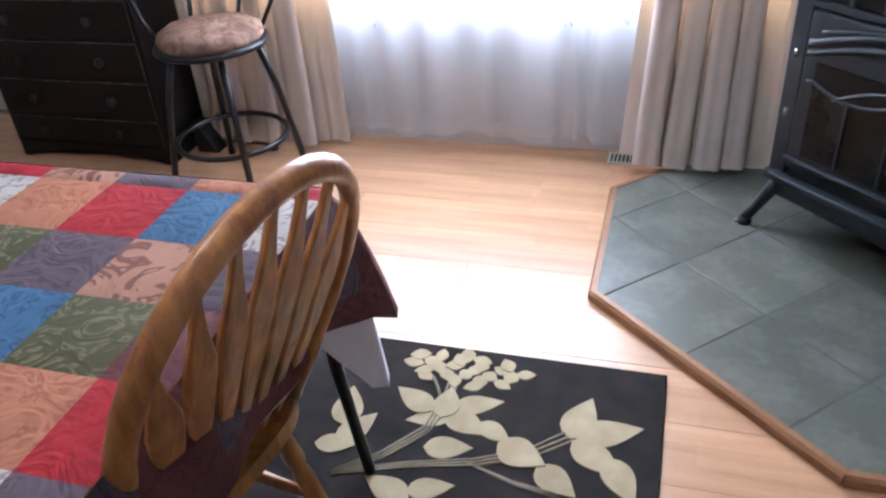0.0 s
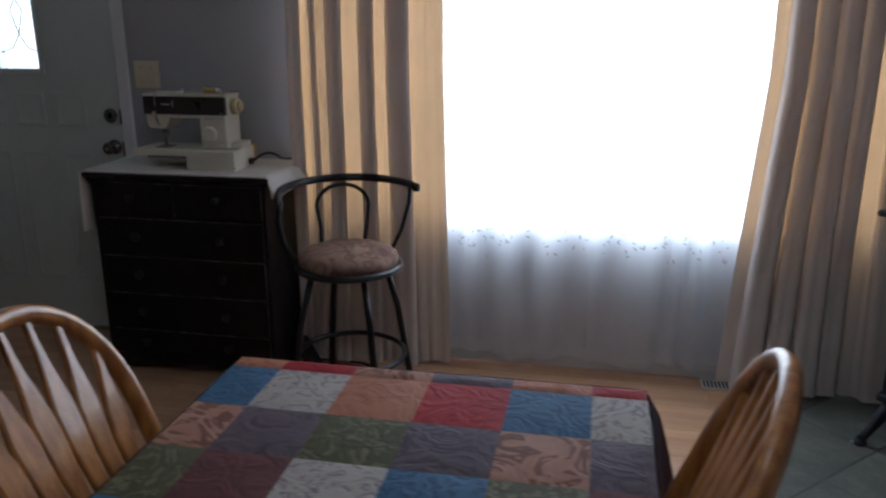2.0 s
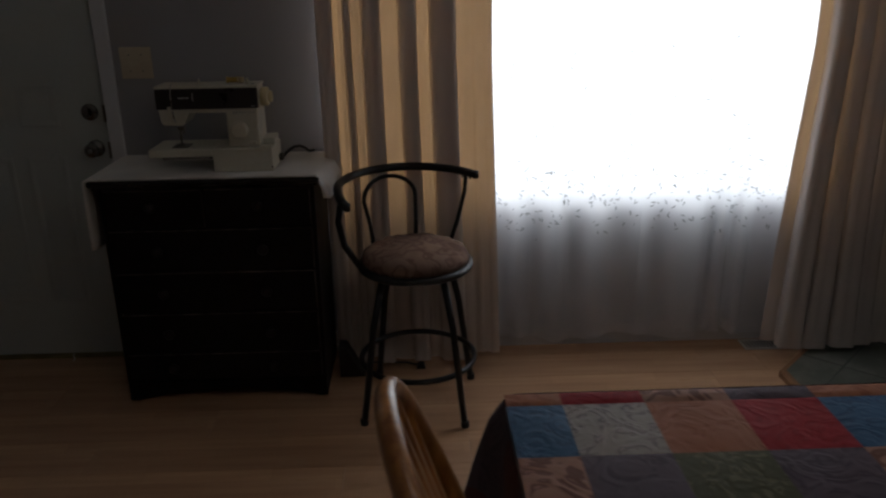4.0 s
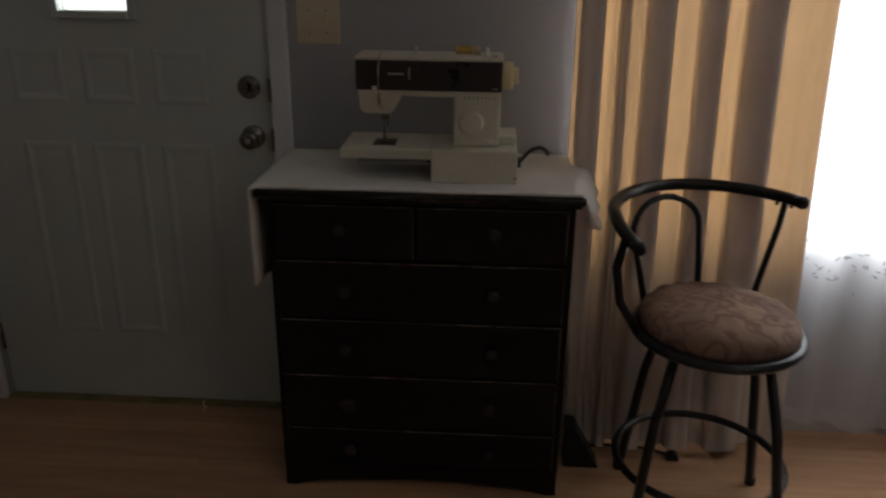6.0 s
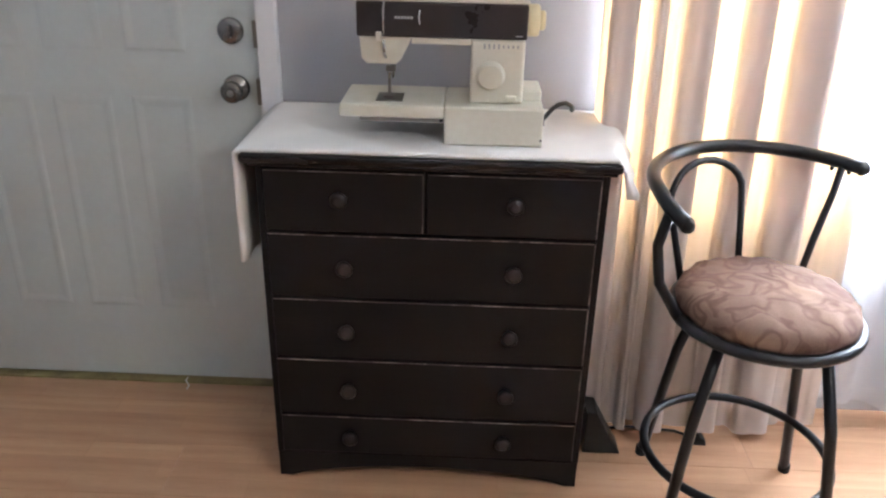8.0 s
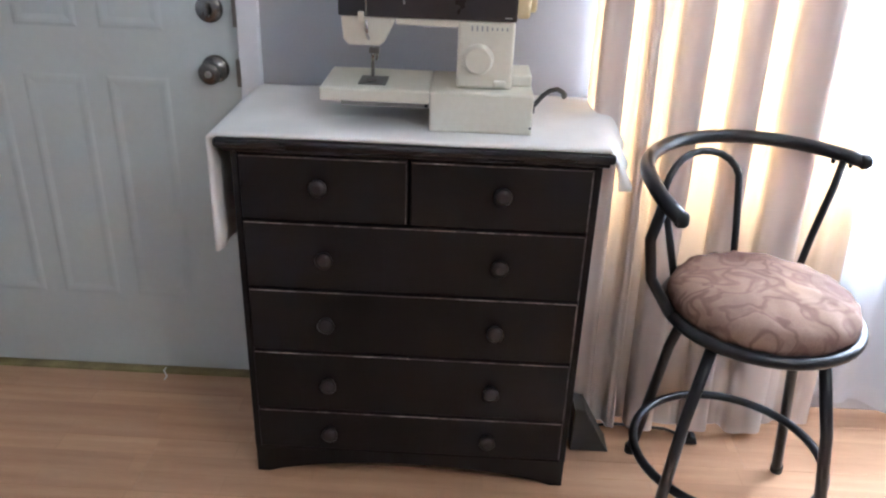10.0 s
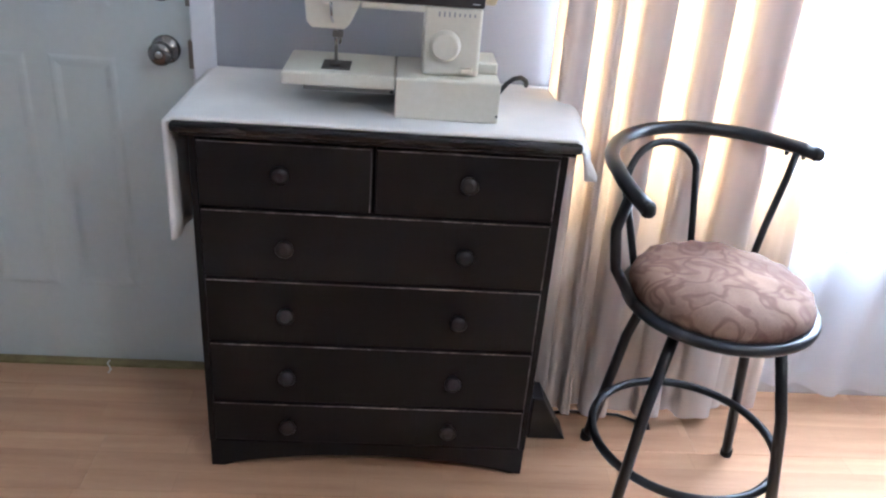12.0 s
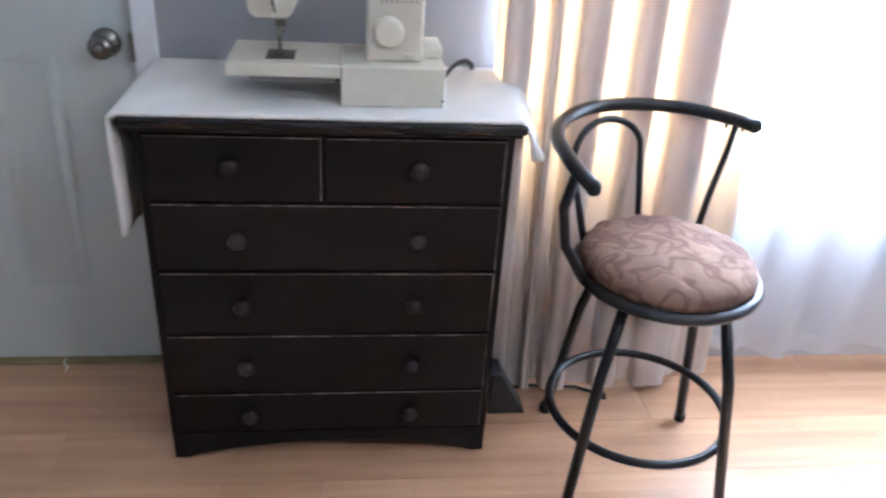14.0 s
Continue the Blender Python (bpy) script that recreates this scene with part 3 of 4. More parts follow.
def sheer(label, x0, x1, z0, seed, folds):
    c = thing("sheer_curtain", ((x0 + x1) / 2, 3.06, z0), label, "sheer curtain", "sheer curtains")
    part("voile", folded(x0, x1, x0, x1, z0, ROD_Z, 3.030, 0.017, folds, 0.004, seed, lines=20, steps=16, hem=0.03, sway=1.6), M_SHEER, c)
    part("hem", folded(x0, x1, x0, x1, z0 + 0.03, z0 + 0.075, 3.024, 0.017, folds, 0.004, seed, lines=2, steps=16, sway=1.6), M_SHEER, c)
    rnd = random.Random(seed)
    bm = bmesh.new()
    for _ in range(int((x1 - x0) * 420)):
        x, z = rnd.uniform(x0 + 0.02, x1 - 0.02), (rnd.triangular(0.50, 0.84, 0.68) if rnd.random() < 0.5 else rnd.uniform(0.7, 2.1))
        a, l = rnd.uniform(0, 3.14), rnd.uniform(0.006, 0.013)
        u = Vector((math.cos(a), 0, math.sin(a)))
        v = Vector((-math.sin(a), 0, math.cos(a)))
        c0 = Vector((x, 3.012, z))
        bm.faces.new([bm.verts.new(c0 + u * p * l + v * q * l) for p, q in ((-1, 0), (-0.3, -0.3), (0.4, -0.25), (1, 0.1), (0.3, 0.22), (-0.4, 0.2))])
    tagged(part("embroidery", bm, M_EMBROIDERY, c, "small scattered leaf embroidery"), kind="stuff")
    return c


sheer("white sheer voile curtain with small leaf embroidery", 1.70, 2.848, 0.044, 5, 7)
sheer("white sheer voile curtain with a straight hem", 2.846, 4.09, 0.049, 9, 8)


# ---------- chest of drawers ----------
def chest():
    c = thing("chest_of_drawers", (1.19, 2.9, 0), "worn black-brown chest of six drawers with round knobs", "chest of drawers")
    x0, x1, yf, yb = 0.822, 1.576, 2.706, 3.085
    n = 24
    arch = [(x0, 0), (x0 + 0.03, 0)] + [(x0 + 0.03 + (x1 - x0 - 0.06) * i / n, 0.042 * math.sin(math.pi * i / n) ** 0.7) for i in range(1, n)] + [(x1 - 0.03, 0), (x1, 0), (x1, 0.075), (x0, 0.075)]
    part("plinth", prism(arch, 0.018, lambda u, v, w: (u, yf + 0.018 - w, v)), M_BLACKWOOD, c)
    for xa in (x0, x1 - 0.018):
        part("side_panel", boxes((xa, xa + 0.018, yf + 0.019, yb, 0, 0.846), bevel=0.002), M_BLACKWOOD, c)
        part("corner_stile", boxes((xa - 0.0015 if xa == x0 else xa + 0.005, xa + 0.013 if xa == x0 else xa + 0.0195, yf - 0.002, yf + 0.019, 0.0755, 0.8455), bevel=0.002), M_BLACKWOOD, c)
    part("back_panel", boxes((x0 + 0.02, x1 - 0.02, yb - 0.01, yb - 0.002, 0.02, 0.84)), M_BLACKWOOD, c)
    part("carcass", boxes((x0 + 0.019, x1 - 0.019, yf + 0.020, yb - 0.012, 0.08, 0.842)), M_BLACKWOOD, c)
    top = part("top", boxes((0.791, 1.600, 2.681, 3.09, 0.847, 0.869), bevel=0.009, seg=3), M_LACQUER, c)
    part("moulding", boxes((0.806, 1.590, 2.693, yb, 0.838, 0.8465), bevel=0.003), M_LACQUER, c)
    zs = [0.080, 0.197, 0.3605, 0.523, 0.686, 0.834]
    for i in range(5):
        z0, z1 = zs[i] + 0.003, zs[i + 1] - 0.003
        spans = [(x0 + 0.014, x1 - 0.014)] if i < 4 else [(x0 + 0.014, 1.1835), (1.1905, x1 - 0.014)]
        for xa, xb in spans:
            d = part("drawer", boxes((xa, xb, yf - 0.006, yf + 0.016, z0, z1), bevel=0.003), M_BLACKWOOD, c)
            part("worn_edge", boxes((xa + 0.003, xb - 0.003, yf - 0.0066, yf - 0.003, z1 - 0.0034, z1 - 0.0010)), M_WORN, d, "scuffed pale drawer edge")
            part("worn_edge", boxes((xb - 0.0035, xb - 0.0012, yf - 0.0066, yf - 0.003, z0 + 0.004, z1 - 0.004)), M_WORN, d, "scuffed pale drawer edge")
            kz = (z0 + z1) / 2 + (0.012 if i == 4 else 0.004)
            for kx in ((1.009, 1.384) if len(spans) == 1 else ((1.002,) if xa < 1 else (1.380,))):
                part("knob", lathe([(0.010, 0.0), (0.009, 0.010), (0.012, 0.014), (0.0185, 0.019), (0.0195, 0.025), (0.016, 0.030), (0.008, 0.033)], (kx, yf - 0.005, kz), "y", 18), M_KNOB, d)
    return c


chest()


def towel():
    """A white cloth over the chest: flat on top, hanging long at one end and short at the other."""
    rnd = random.Random(4)
    bm = bmesh.new()
    xs = [0.80 + (1.588 - 0.80) * i / 40 for i in range(41)]
    prof = []
    zt = 0.8738
    prof += [(0.788 - 0.006 * (k / 9) ** 0.7, 0.625 + 0.245 * k / 9 - (0.0 if k else 0.0), "l") for k in range(10)]
    prof += [(x, zt, "t") for x in xs]
    prof += [(1.602 + 0.032 * k / 5, zt - 0.008 - 0.074 * k / 5, "r") for k in range(1, 6)]
    ys = [2.688 + (3.088 - 2.688) * j / 22 for j in range(23)]
    grid = []
    for i, (x, z, kind) in enumerate(prof):
        row = []
        for j, y in enumerate(ys):
            yy, zz, xx = y, z, x
            if kind == "l":
                zz = 0.625 + (zt - 0.006 - 0.625) * (i / 9) - 0.05 * (j / 22) * (1 - i / 9)
                xx = x + 0.004 * math.sin(j * 0.9) * (1 - i / 9)
                yy = y - 0.022 * (1 - i / 9) * (1 - j / 22)
                if j > 12:
                    yy = y - 0.0
            if kind == "t":
                zz = zt + 0.0012 * noise.noise(Vector((x * 9, y * 9, 1)))
                if j == 0:
                    yy = 2.690 + 0.0035 * noise.noise(Vector((x * 14, 3, 0)))
            if kind == "r":
                zz = z + 0.045 * (j / 22) * ((1.0 if z < zt - 0.01 else 0))
                zz = min(zz, zt - 0.003)
                xx = x - 0.010 * (1 - (zt - z) / 0.08) + (0.030 * (j / 22) + 0.004 * math.sin(j * 1.1)) * min(1, (zt - z) / 0.03)
            row.append(bm.verts.new((xx, yy, zz)))
        grid.append(row)
    for A, B in zip(grid, grid[1:]):
        for j in range(22):
            bm.faces.new((A[j], A[j + 1], B[j + 1], B[j])).smooth = True
    hung = [row for row, p in zip(grid, prof) if p[2] == "r"]
    inner = [bm.verts.new((1.6035 + 0.002 * k, row[0].co.y - 0.002, row[0].co.z + 0.002)) for k, row in enumerate(hung)]
    for k in range(len(hung) - 1):
        bm.faces.new((inner[k], inner[k + 1], hung[k + 1][0], hung[k][0])).smooth = True
    bmesh.ops.recalc_face_normals(bm, faces=bm.faces)
    ob = part("towel", bm, M_TOWEL)
    so = ob.modifiers.new("thick", "SOLIDIFY")
    so.thickness, so.offset = 0.0065, 0.0
    return tagged(ob, "white terry towel lying over the chest top", "towel")


towel()


def sewing_machine():
    z = 0.8775
    m = thing("sewing_machine", (1.2, 2.86, z), "old cream sewing machine with dark brown front, on towel", "sewing machine")
    part("base", boxes((1.211, 1.418, 2.760, 2.948, z, 0.9605), bevel=0.004), M_CREAM, m)
    part("bed", boxes((0.990, 1.2105, 2.762, 2.948, 0.933, 0.9605), bevel=0.005, seg=3), M_CREAM, m)
    part("bed_underside", boxes((1.03, 1.21, 2.785, 2.94, 0.918, 0.9325), bevel=0.003), M_GREYPANEL, m)
    part("base_screw", lathe([(0.004, 0), (0.004, 0.002)], (1.2045, 2.764, 0.93), "y", 10), M_BLACKPLASTIC, m)
    part("pillar", boxes((1.262, 1.374, 2.800, 2.930, 0.9608, 1.096), bevel=0.006, seg=3), M_CREAM, m)
    head = [(1.030, 1.096), (1.140, 1.096), (1.132, 1.078), (1.116, 1.046), (1.106, 1.038), (1.045, 1.038), (1.034, 1.050)]
    part("needle_head", prism(head, 0.118, lambda u, v, w: (u, 2.925 - w, v), bevel=0.003), M_CREAM, m)
    part("arm_underside", boxes((1.139, 1.262, 2.803, 2.928, 1.082, 1.096), bevel=0.003), M_CREAM, m)
    part("arm_back", boxes((1.026, 1.374, 2.815, 2.932, 1.0965, 1.1675), bevel=0.005), M_CREAM, m)
    front = part("front_panel", boxes((1.026, 1.376, 2.797, 2.8145, 1.0965, 1.1675), bevel=0.004), M_DARKPANEL, m, "dark brown front panel")
    part("panel_slot", boxes((1.079, 1.085, 2.7955, 2.7985, 1.098, 1.166)), M_BLACKPLASTIC, front)
    part("take_up_lever", tubing([(1.082, 2.795, 1.10), (1.082, 2.790, 1.15), (1.086, 2.792, 1.182), (1.092, 2.800, 1.187)], 0.0022, 6), M_STEEL, front)
    for i in range(6):
        part("brand_plate", boxes((1.105 + i * 0.0064, 1.1098 + i * 0.0064, 2.7958, 2.7975, 1.134, 1.139)), M_SILVERPRINT, front)
    part("tension_mark", tubing([(1.156, 2.7965, 1.124), (1.154, 2.796, 1.138), (1.156, 2.7965, 1.152)], 0.0016, 6), M_SILVERPRINT, front)
    part("panel_mark", boxes((1.352, 1.366, 2.7958, 2.7975, 1.1035, 1.1055)), M_SILVERPRINT, front)
    part("threading_tab", boxes((1.066, 1.078, 2.790, 2.798, 1.088, 1.107), bevel=0.002), M_CREAM, front)
    part("top_cover", boxes((1.024, 1.378, 2.800, 2.932, 1.168, 1.1765), bevel=0.003), M_CREAM, m)
    part("spool_pin", lathe([(0.004, 0), (0.0035, 0.017), (0.002, 0.019)], (1.166, 2.862, 1.176), "z", 10), M_CREAM, m)
    sp = part("thread_spool", lathe([(0.012, 0.0), (0.012, 0.004), (0.0095, 0.006), (0.0095, 0.036), (0.012, 0.038), (0.012, 0.042)], (1.262, 2.862, 1.189), "x", 16), M_THREAD, m, "ochre thread on a wooden spool")
    for xo in (0.0, 0.0385):
        part("spool_rim", lathe([(0.0128, 0.0), (0.0128, 0.0035)], (1.262 + xo, 2.862, 1.189), "x", 16), M_PINE, sp)
    part("spool", lathe([(0.011, 0.0), (0.011, 0.016)], (1.306, 2.862, 1.188), "x", 16), M_PINE, m)
    part("bobbin_winder", lathe([(0.007, 0), (0.007, 0.012), (0.003, 0.022)], (1.338, 2.84, 1.176), "z", 12), M_CREAM, m)
    part("cover_screw", lathe([(0.006, 0), (0.006, 0.004)], (1.358, 2.83, 1.176), "z", 10), M_STEEL, m)
    wheel = part("handwheel", lathe([(0.030, 0.0), (0.034, 0.004), (0.034, 0.022), (0.031, 0.026)], (1.377, 2.865, 1.128), "x", 28), M_YELLOWED, m, "yellowed plastic handwheel")
    part("wheel_clutch", lathe([(0.021, 0.0), (0.021, 0.010), (0.017, 0.013)], (1.403, 2.865, 1.128), "x", 24), M_YELLOWED, wheel)
    part("stitch_dial", lathe([(0.031, 0.0), (0.031, 0.004), (0.028, 0.006), (0.0275, 0.016), (0.024, 0.019)], (1.304, 2.800, 1.021), "y", 32), M_CREAM, m)
    for i in range(8):
        h = 0.010 if i < 4 else 0.006
        part("stitch_mark", boxes((1.288 + i * 0.0098, 1.291 + i * 0.0098, 2.7985, 2.8005, 1.082 - h / 2, 1.082 + h / 2)), M_PRINT, m)
    part("reverse_button", boxes((1.337, 1.361, 2.788, 2.802, 0.968, 0.980), bevel=0.003), M_CREAM, m)
    part("needle_bar", tubing([(1.090, 2.835, 1.04), (1.090, 2.835, 1.015), (1.090, 2.835, 0.98)], [0.0045, 0.0045, 0.002], 8), M_STEEL, m)
    part("needle_clamp", boxes((1.083, 1.104, 2.825, 2.845, 1.018, 1.030), bevel=0.002), M_DULLSTEEL, m)
    foot = part("presser_foot", boxes((1.080, 1.101, 2.808, 2.842, 0.9655, 0.969), (1.087, 1.093, 2.830, 2.842, 0.9685, 1.0), bevel=0.001), M_DULLSTEEL, m)
    part("presser_bar", tubing([(1.097, 2.848, 1.04), (1.097, 2.848, 1.0)], 0.003, 8), M_STEEL, m)
    part("needle_plate", boxes((1.064, 1.120, 2.795, 2.865, 0.960, 0.9632), bevel=0.001), M_DULLSTEEL, m)
    part("thread_guide", tubing([(1.082, 2.794, 1.09), (1.083, 2.800, 1.06), (1.088, 2.818, 1.042)], 0.003, 6), M_STEEL, m)
    part("end_block", boxes((1.375, 1.416, 2.830, 2.93, 0.9608, 0.985), bevel=0.004), M_CREAM, m)
    part("base_screw", lathe([(0.003, 0), (0.003, 0.002)], (1.414, 2.762, 0.893), "y", 10), M_BLACKPLASTIC, m)
    part("plug_socket", boxes((1.4185, 1.432, 2.885, 2.915, 0.888, 0.912), bevel=0.003), M_BLACKPLASTIC, m)
    cord = [(1.425, 2.905, 0.895), (1.437, 2.915, 0.906), (1.450, 2.928, 0.918), (1.466, 2.944, 0.926), (1.484, 2.962, 0.926), (1.500, 2.984, 0.914), (1.508, 3.02, 0.894), (1.515, 3.06, 0.886), (1.518, 3.086, 0.884), (1.518, 3.0935, 0.86), (1.518, 3.094, 0.5)]
    part("power_cord", tubing(cord, 0.0055, 10), M_BLACKPLASTIC, m)
    m.location.x, m.scale.x = 1.21, 1.02
    return m


sewing_machine()

carton = thing("thread_box", (1.36, 3.01, 0.8775), "small yellow cardboard box behind the sewing machine", "box")
part("tray", boxes((1.327, 1.395, 2.977, 3.052, 0.8775, 0.93), bevel=0.002), M_YELLOWCARD, carton)
part("lid", boxes((1.325, 1.397, 2.975, 3.054, 0.9302, 0.948), bevel=0.002), M_YELLOWCARD, carton)

pedal = thing("foot_pedal", (1.665, 2.86, 0), "black plastic sewing machine foot pedal standing by chest", "foot pedal")
part("wedge", prism([(1.612, 0.0), (1.712, 0.0), (1.700, 0.018), (1.640, 0.128), (1.612, 0.132)], 0.075, lambda u, v, w: (u, 2.915 - w, v), bevel=0.004), M_BLACKPLASTIC, pedal)
part("cord", tubing([(1.66, 2.917, 0.02), (1.69, 2.945, 0.006), (1.75, 2.955, 0.006), (1.88, 2.945, 0.006), (1.932, 2.912, 0.008)], 0.004, 8), M_BLACKPLASTIC, pedal)
part("plug", prism([(1.920, 0.001), (1.957, 0.001), (1.952, 0.020), (1.938, 0.026), (1.922, 0.016)], 0.030, lambda u, v, w: (u, 2.918 - w, v), bevel=0.003), M_BLACKPLASTIC, pedal)

switch = thing("light_switch", (0.884, WALL_Y, 1.231), "ivory double light switch plate on grey wall", "light switch")
part("plate", boxes((0.824, 0.944, WALL_Y - 0.007, WALL_Y, 1.172, 1.290), bevel=0.003), M_IVORY, switch)
for sx in (0.860, 0.907):
    tg = part("toggle", boxes((sx - 0.005, sx + 0.005, WALL_Y - 0.018, WALL_Y - 0.006, 1.220, 1.235), bevel=0.002), M_IVORY, switch)
    for dz in (-0.03, 0.03):
        part("screw", lathe([(0.0028, 0), (0.0028, 0.0015)], (sx, WALL_Y - 0.007, 1.231 + dz), "y", 8), M_DULLSTEEL, switch)


# ---------- bar stool ----------
def bar_stool():
    cx, cy = 1.930, 2.646
    bx, by = 1.938, 2.672
    s = thing("bar_stool", (cx, cy, 0), "black tubular metal bar stool with patterned round cushion", "stool")

    def at(r, deg, z):
        return (cx + r * math.cos(radians(deg)), cy + r * math.sin(radians(deg)), z)

    def behind(r, deg, z):
        return (bx + r * math.cos(radians(deg)), by + r * math.sin(radians(deg)), z)
    for deg in (37, 128, 220, 309):
        leg = part("leg", tubing([at(0.150, deg, 0.540), at(0.200, deg, 0.36), at(0.258, deg, 0.006)], 0.0125, 12), M_BLACKTUBE, s)
        part("foot_cap", lathe([(0.0145, 0.0), (0.0150, 0.018), (0.0135, 0.024)], at(0.259, deg, 0.0), "z", 12), M_RUBBER, leg)
    part("foot_ring", tubing([at(0.210, a, 0.188) for a in range(0, 360, 8)], 0.0105, 10, closed=True), M_BLACKTUBE, s)
    part("seat_ring", tubing([at(0.194, a, 0.556) for a in range(0, 360, 8)], 0.0135, 12, closed=True), M_BLACKTUBE, s)
    part("seat_pan", lathe([(0.10, 0.0), (0.190, 0.006), (0.190, 0.018)], (cx, cy, 0.538), "z", 36), M_BLACKTUBE, s)
    part("swivel_plate", boxes((cx - 0.1, cx + 0.1, cy - 0.1, cy + 0.1, 0.523, 0.538), bevel=0.003), M_BLACKTUBE, s)
    bm = lathe([(0.178, 0.0), (0.189, 0.012), (0.192, 0.026), (0.186, 0.042), (0.166, 0.057), (0.13, 0.068), (0.08, 0.074), (0.03, 0.076)], (cx, cy, 0.557), "z", 64)
    for v in bm.verts:
        ang, rr = math.atan2(v.co.y - cy, v.co.x - cx), math.hypot(v.co.x - cx, v.co.y - cy)
        v.co.z += (0.004 * noise.noise(Vector((v.co.x * 14, v.co.y * 14, 0))) + 0.004 * math.sin(ang * 17 + 2 * math.sin(ang * 3)) * min(1, rr / 0.185) ** 4) * (1 if v.co.z > 0.567 else 0)
    part("cushion", bm, M_SEAT, s, "rose-brown brocade cushion")
    arc = [behind(0.273, a, 0.830 - (0.020 if a > 185 else 0) * (a - 185) / 20 + 0.012 * math.sin(radians((a - 36) * 180 / 168))) for a in range(36, 206, 6)]
    arc.append(behind(0.264, 208, 0.797))
    bar = part("back_rail", tubing(arc, 0.0155, 14), M_BLACKTUBE, s)
    for p in (arc[0], arc[-1]):
        part("end_cap", lathe([(0.012, -0.012), (0.0165, -0.006), (0.0165, 0.006), (0.012, 0.012)], p, "x", 14), M_RUBBER, bar)
    part("upright", tubing([behind(0.266, 45, 0.824), behind(0.262, 46, 0.76), behind(0.228, 48, 0.65), at(0.196, 50, 0.565)], 0.0085, 10), M_BLACKTUBE, s)
    part("upright", tubing([behind(0.266, 197, 0.815), behind(0.280, 195, 0.73), behind(0.262, 194, 0.64), at(0.200, 191, 0.56)], 0.0115, 10), M_BLACKTUBE, s)
    hoop = []
    for k in range(13):
        q = math.pi * k / 12
        hoop.append(behind(0.252, 116 - 25 * math.cos(q), 0.735 + 0.082 * math.sin(q)))
    hoop = [at(0.196, 90, 0.565), behind(0.215, 91, 0.65)] + hoop + [behind(0.225, 141, 0.65), at(0.196, 141, 0.565)]
    part("back_hoop", tubing(hoop, 0.0085, 10), M_BLACKTUBE, s)
    for deg in (42, 50):
        part("rail_screw", lathe([(0.0035, 0.0), (0.005, 0.003), (0.005, 0.010)], behind(0.273, deg, 0.8085), "z", 10), M_BLACKTUBE, bar)
    return s


bar_stool()

vent = thing("floor_vent", (3.475, 3.025, 0), "white metal floor register under the curtain hem", "floor vent")
part("frame", boxes((3.325, 3.625, 2.980, 2.988, 0, 0.006), (3.325, 3.625, 3.062, 3.070, 0, 0.006), (3.325, 3.335, 2.988, 3.062, 0, 0.006), (3.615, 3.625, 2.988, 3.062, 0, 0.006)), M_WHITEMETAL, vent)
# Thin black sheet under the slats: shade of the open shaft put into colour.
part("duct_shade", boxes((3.335, 3.615, 2.988, 3.062, 0.0005, 0.0015)), M_BLACKPLASTIC, vent, "flat black sheet, painted shade of the opening")
for i in range(18):
    part("slat", boxes((3.343 + i * 0.0153, 3.349 + i * 0.0153, 2.9885, 3.0615, 0.0016, 0.005)), M_WHITEMETAL, vent)


# ---------- hearth and stove ----------
S2 = math.sqrt(0.5)
HP = [(3.386, 2.108), (3.990, 1.550), (4.99, 1.550), (4.99, 3.09), (3.740, 3.09), (3.385, 2.735)]
hearth = thing("hearth", (4.3, 2.4, 0), "raised hearth of grey-green slate tiles edged with oak", "hearth", kind="structure")
part("slab", prism(HP, 0.0277, flat_xy(0.001)), M_GROUT, hearth)


def clip_poly(poly, clip):
    """The part of a polygon inside a convex one that runs counter-clockwise."""
    out = poly
    for (ax, ay), (bx, by) in zip(clip, clip[1:] + clip[:1]):
        src, out = out, []
        for i, p in enumerate(src):
            q = src[i - 1]
            dp = (bx - ax) * (p[1] - ay) - (by - ay) * (p[0] - ax)
            dq = (bx - ax) * (q[1] - ay) - (by - ay) * (q[0] - ax)
            if (dp >= 0) != (dq >= 0):
                k = dq / (dq - dp)
                out.append((q[0] + (p[0] - q[0]) * k, q[1] + (p[1] - q[1]) * k))
            if dp >= 0:
                out.append(p)
        if not out:
            return []
    return out


TP, JX, JY = 0.320, 3.738, 2.187
rt = random.Random(11)
for i in range(-6, 7):
    for j in range(-6, 7):
        g = 0.004
        cs = []
        for a, b in ((i * TP + g, j * TP + g), (i * TP + TP - g, j * TP + g), (i * TP + TP - g, j * TP + TP - g), (i * TP + g, j * TP + TP - g)):
            a += TP / 2
            cs.append((JX + S2 * a + S2 * b, JY - S2 * a + S2 * b))
        poly = clip_poly(cs, HP)
        if len(poly) >= 3:
            part("tile", prism(poly, 0.0035, flat_xy(0.0266 + rt.uniform(0, 0.0012)), bevel=0.0015), M_SLATE, hearth)
for (ax, ay), (bx, by) in ((HP[0], HP[1]), (HP[1], HP[2]), (HP[4], HP[5]), (HP[5], HP[0])):
    d = Vector((bx - ax, by - ay, 0))
    L = d.length
    d.normalize()
    nrm = Vector((d.y, -d.x, 0))
    o = Vector((ax, ay, 0))
    part("edge_strip", prism([(0, 0.001), (0.024, 0.001), (0.024, 0.024), (0.016, 0.033), (0, 0.033)], L + 0.012, lambda u, v, w: tuple(o + nrm * u + d * (w - 0.006) + Vector((0, 0, v)))), M_OAKTRIM, hearth)

FX, FY = 3.861, 2.580


def sv(u, v, z):
    """A point of the stove: u along its front, v back into the corner."""
    return (FX + S2 * u + S2 * v, FY - S2 * u + S2 * v, z)


